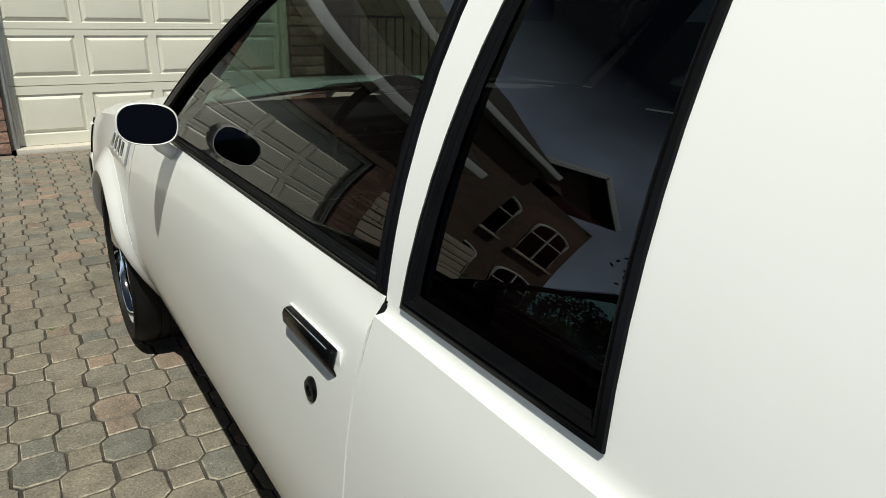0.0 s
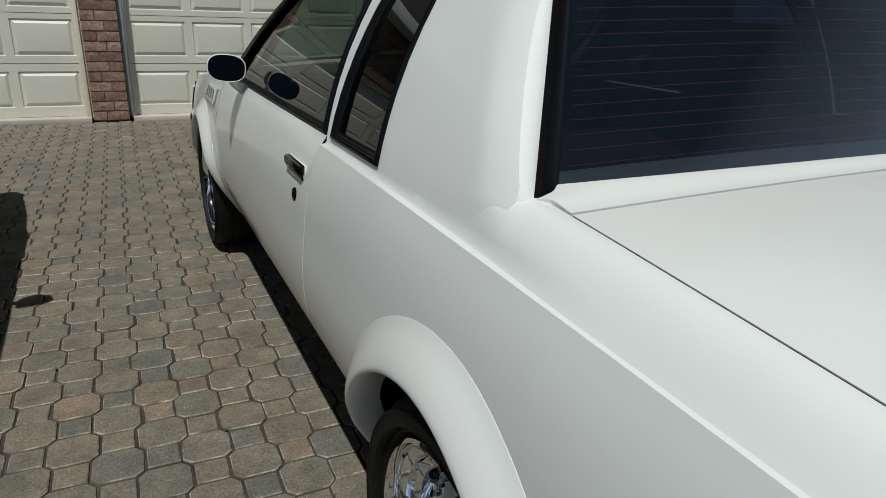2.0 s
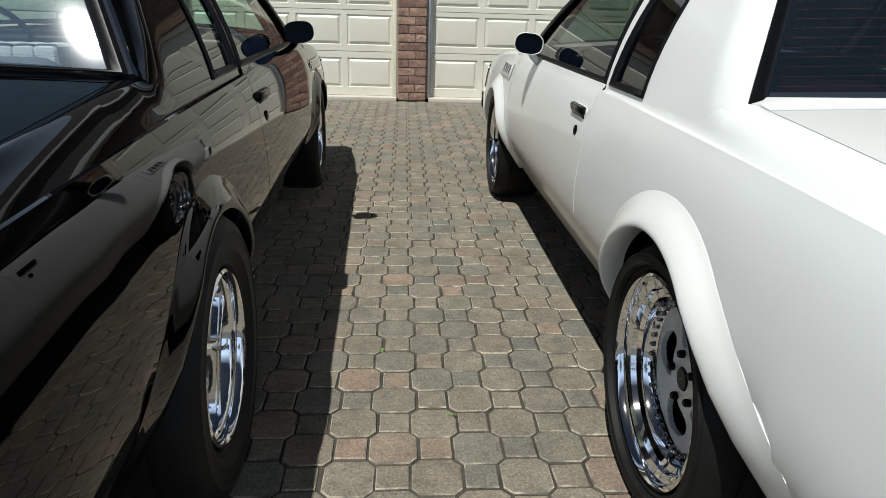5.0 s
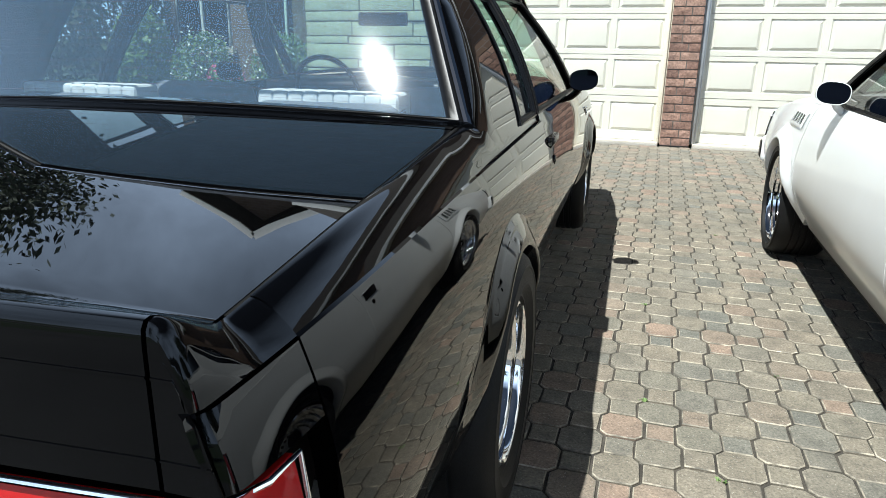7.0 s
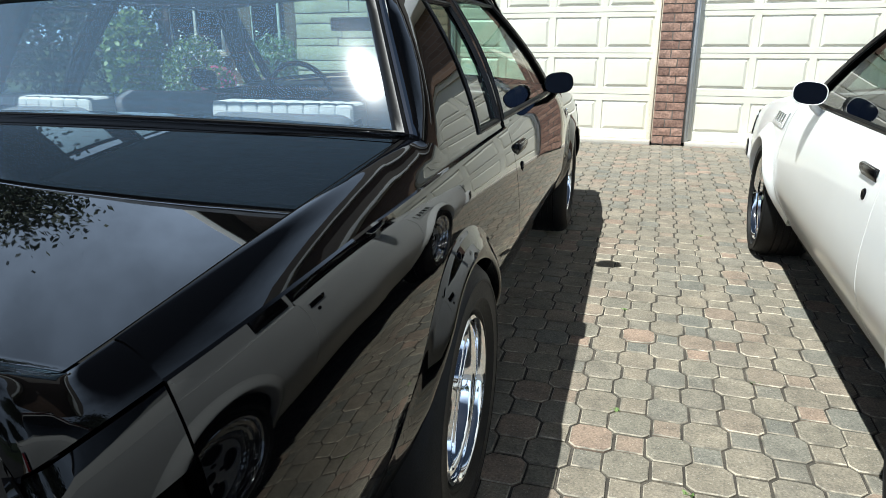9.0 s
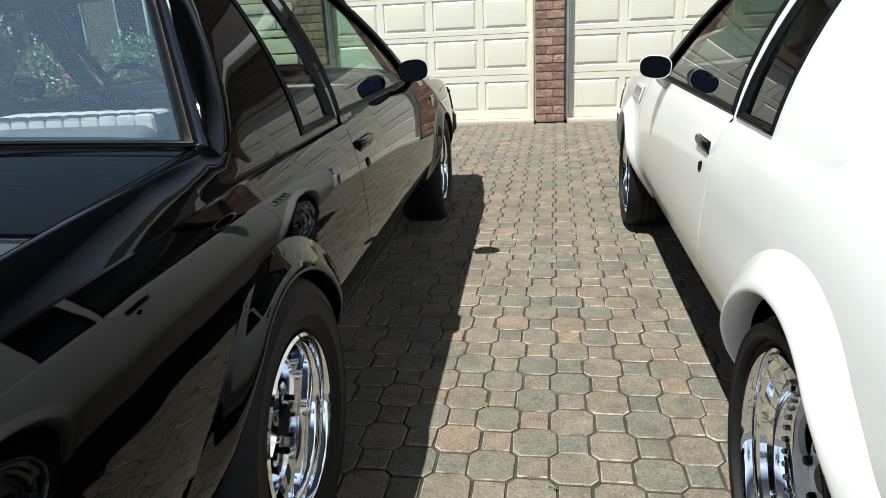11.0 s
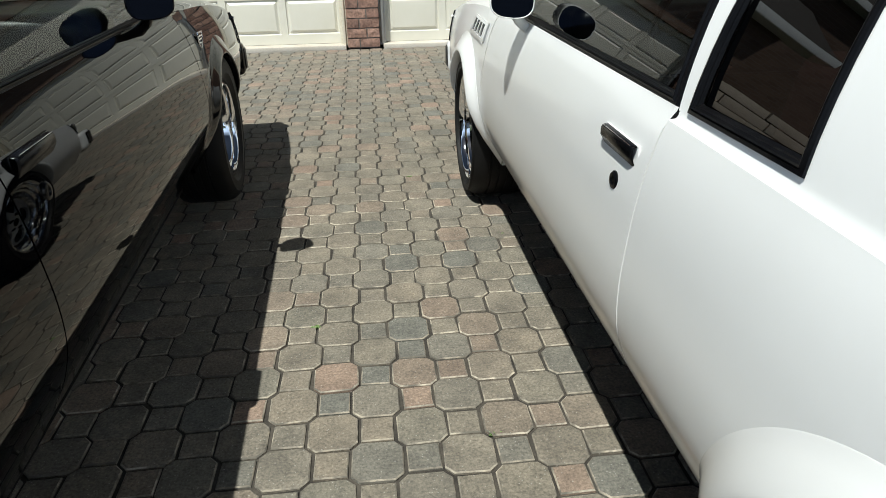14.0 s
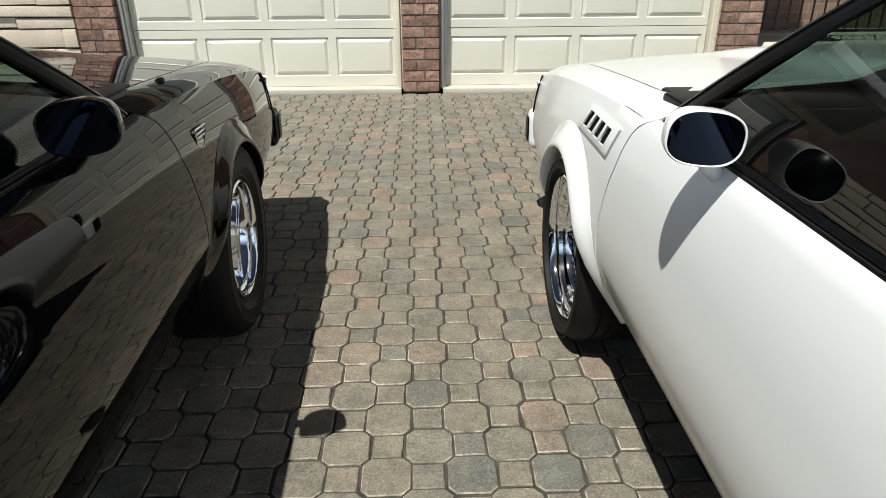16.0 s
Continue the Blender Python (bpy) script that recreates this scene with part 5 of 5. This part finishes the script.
# ---- trees seen in the gloss ----
def tree(x, y, h, r, seed, leaf=LEAVES):
    rnd = random.Random(seed)
    ob = thing("tree", "leafy green tree with an uneven crown", "tree", pose(x, y, -0.1), "garden trees")
    trunk = bmesh.new()
    def limb(a, b, r0, r1):
        me = bpy.data.meshes.new("limb")
        t = bmesh.new()
        d = b - a
        bmesh.ops.create_cone(t, cap_ends=True, segments=8, radius1=r0, radius2=r1, depth=d.length)
        bmesh.ops.transform(t, matrix=Matrix.Translation((a + b) / 2) @ d.to_track_quat("Z", "Y").to_matrix().to_4x4(), verts=t.verts)
        t.to_mesh(me)
        t.free()
        trunk.from_mesh(me)
        bpy.data.meshes.remove(me)
    limb(Vector((0, 0, 0)), Vector((0.1, 0, h * 0.45)), 0.045 * r + 0.12, 0.03 * r + 0.08)
    tips = []
    for k in range(11):
        a = 2 * math.pi * k / 11 + rnd.uniform(-0.3, 0.3)
        q = r * rnd.uniform(0.35, 0.8)
        tip = Vector((q * math.cos(a), q * math.sin(a), h * rnd.uniform(0.5, 0.92)))
        limb(Vector((0.08, 0, h * rnd.uniform(0.28, 0.44))), tip, 0.07, 0.02)
        tips.append(tip)
    part("trunk", trunk, BARK, ob)
    verts, faces = [], []
    for k in range(5200):
        c = rnd.choice(tips)
        d = Vector((rnd.gauss(0, 1), rnd.gauss(0, 1), rnd.gauss(0, 0.8))) * r * 0.21
        p = c + d
        u = Vector((rnd.uniform(-1, 1), rnd.uniform(-1, 1), rnd.uniform(-1, 1))).normalized() * rnd.uniform(0.07, 0.15)
        w = u.cross(Vector((rnd.uniform(-1, 1), rnd.uniform(-1, 1), rnd.uniform(-1, 1)))).normalized() * 0.06
        i = len(verts)
        verts += [p - u, p + w, p + u, p - w]
        faces.append((i, i + 1, i + 2, i + 3))
    me = bpy.data.meshes.new("crown")
    me.from_pydata([tuple(v) for v in verts], [], faces)
    me.materials.append(leaf)
    tagged(part("crown", me, None, ob), kind="stuff")
    return ob


tree(-17.2, 10.0, 8.8, 3.2, 1, NEEDLES)
tree(-20.0, 7.0, 9.6, 3.6, 2, NEEDLES)
tree(13.5, 6.0, 7.5, 3.0, 3)
tree(-13.6, 8.4, 3.4, 2.0, 6, NEEDLES)
tree(-15.6, 9.2, 3.8, 2.2, 7, NEEDLES)
for k, (tx, ty, th) in enumerate(((9.5, 5.5, 6.0), (10.5, 0.5, 2.9), (9.8, -4.5, 2.7), (11.0, -9.0, 3.2))):
    tree(tx, ty, th, 1.2 + 0.22 * th, 20 + k, NEEDLES)
tree(6.5, -24.5, 9.0, 3.4, 4)
tree(-8.0, -25.0, 10.0, 3.6, 5)

# ---- paving ----
drive = thing("pavement", "driveway of grey, tan and pink octagon concrete pavers", "driveway", kind="structure")
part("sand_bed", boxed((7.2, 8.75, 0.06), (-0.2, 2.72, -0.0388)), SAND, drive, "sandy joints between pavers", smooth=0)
PX, PY = 0.1128, 0.1166
OCT, SQ, CUT = 0.1288, 0.0836, 0.0212
ORIGIN, LAY = (-0.711, 0.614), radians(1.1)


def paver_outline(octagon, inset=0.0):
    tall = PY / PX
    if octagon:
        h, c = OCT / 2 - inset, CUT - 0.4 * inset
        pts = [(h, h - c), (h - c, h), (c - h, h), (-h, h - c), (-h, c - h), (c - h, -h), (h - c, -h), (h, c - h)]
    else:
        h = SQ / 2 - inset
        pts = [(h, h), (-h, h), (-h, -h), (h, -h)]
    return [(x * 0.985, y * tall * 0.996) for x, y in pts]


def paver_points(octagon):
    a, b = paver_outline(octagon), paver_outline(octagon, 0.0031)
    n = len(a)
    verts = [(x, y, -0.018) for x, y in a] + [(x, y, -0.0031) for x, y in a] + [(x, y, 0.0) for x, y in b]
    faces = [tuple(range(2 * n, 3 * n))]
    for r in (0, 1):
        faces += [(r * n + k, r * n + (k + 1) % n, (r + 1) * n + (k + 1) % n, (r + 1) * n + k) for k in range(n)]
    return verts, faces


def edge_slot(way):
    """Tops keep their tint; the worn edges show the pale concrete below it."""
    return 1 if 0.2 < way.z < 0.97 else 0


def paver_mesh(octagon):
    v, f = paver_points(octagon)
    me = bpy.data.meshes.new("paver")
    me.from_pydata(v, [], f)
    me.materials.append(PAVER)
    me.materials.append(PAVER_EDGE)
    for p in me.polygons:
        p.material_index = edge_slot(p.normal)
    return me


OCT_MESH, SQ_MESH = paver_mesh(True), paver_mesh(False)
rnd = random.Random(5)
far_v, far_f = [], []
counts = {True: 0, False: 0}
cells = []
for i in range(-38, 42):
    for j in range(-72, 58):
        cells.append((i, j))
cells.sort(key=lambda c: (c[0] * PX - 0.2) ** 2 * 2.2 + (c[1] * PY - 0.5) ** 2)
for i, j in cells:
    u, v = i * PX, j * PY
    x, y = ORIGIN[0] + u * math.cos(LAY) - v * math.sin(LAY), ORIGIN[1] + u * math.sin(LAY) + v * math.cos(LAY)
    if not (-3.75 < x < 3.3 and -1.55 < y < 7.05):
        continue
    octagon = (i + j) % 2 == 0
    turn, dz, tx, ty = rnd.gauss(0, 0.9), rnd.uniform(-0.0022, 0.0), rnd.gauss(0, 0.45), rnd.gauss(0, 0.45)
    m = pose(x + rnd.gauss(0, 0.0014), y + rnd.gauss(0, 0.0014), dz, tx, ty, turn + math.degrees(LAY))
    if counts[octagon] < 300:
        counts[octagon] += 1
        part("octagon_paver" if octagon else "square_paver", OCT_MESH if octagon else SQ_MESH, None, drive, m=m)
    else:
        v, f = paver_points(octagon)
        k = len(far_v)
        far_v += [tuple(m @ Vector(p)) for p in v]
        far_f += [tuple(k + q for q in face) for face in f]
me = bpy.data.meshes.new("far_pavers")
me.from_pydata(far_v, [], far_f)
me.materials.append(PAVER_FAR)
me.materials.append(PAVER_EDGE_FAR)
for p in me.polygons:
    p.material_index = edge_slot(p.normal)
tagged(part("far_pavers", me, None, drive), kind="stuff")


def weed(x, y, seed):
    """A tuft of small blades growing in a joint."""
    rq = random.Random(seed)
    ob = thing("weed", "small green weed growing between the pavers", "plant", pose(x, y, -0.006), "weeds in the joints")
    vv, ff = [], []
    for k in range(26):
        a, tall, far = rq.uniform(0, 2 * math.pi), rq.uniform(0.003, 0.009), rq.uniform(0.003, 0.013)
        b = Vector((rq.uniform(-0.012, 0.012), rq.uniform(-0.006, 0.006), 0))
        side = Vector((-math.sin(a), math.cos(a), 0)) * 0.0022
        tip = b + Vector((far * math.cos(a), far * math.sin(a), tall))
        i = len(vv)
        vv += [tuple(b - side), tuple(b + side), tuple((b + tip) / 2 + side * 1.3 + Vector((0, 0, 0.003))), tuple(tip), tuple((b + tip) / 2 - side * 1.3 + Vector((0, 0, 0.003)))]
        ff.append((i, i + 1, i + 2, i + 3, i + 4))
    me = bpy.data.meshes.new("blades")
    me.from_pydata(vv, [], ff)
    me.materials.append(BUSH_LEAVES)
    tagged(part("blades", me, None, ob), kind="stuff")


for k, (wx, wy) in enumerate(((-0.655, 0.803), (-0.695, 1.707), (-0.20, 1.15), (0.02, 2.35), (-0.43, 0.42), (-0.33, 3.1))):
    weed(wx, wy, 60 + k)
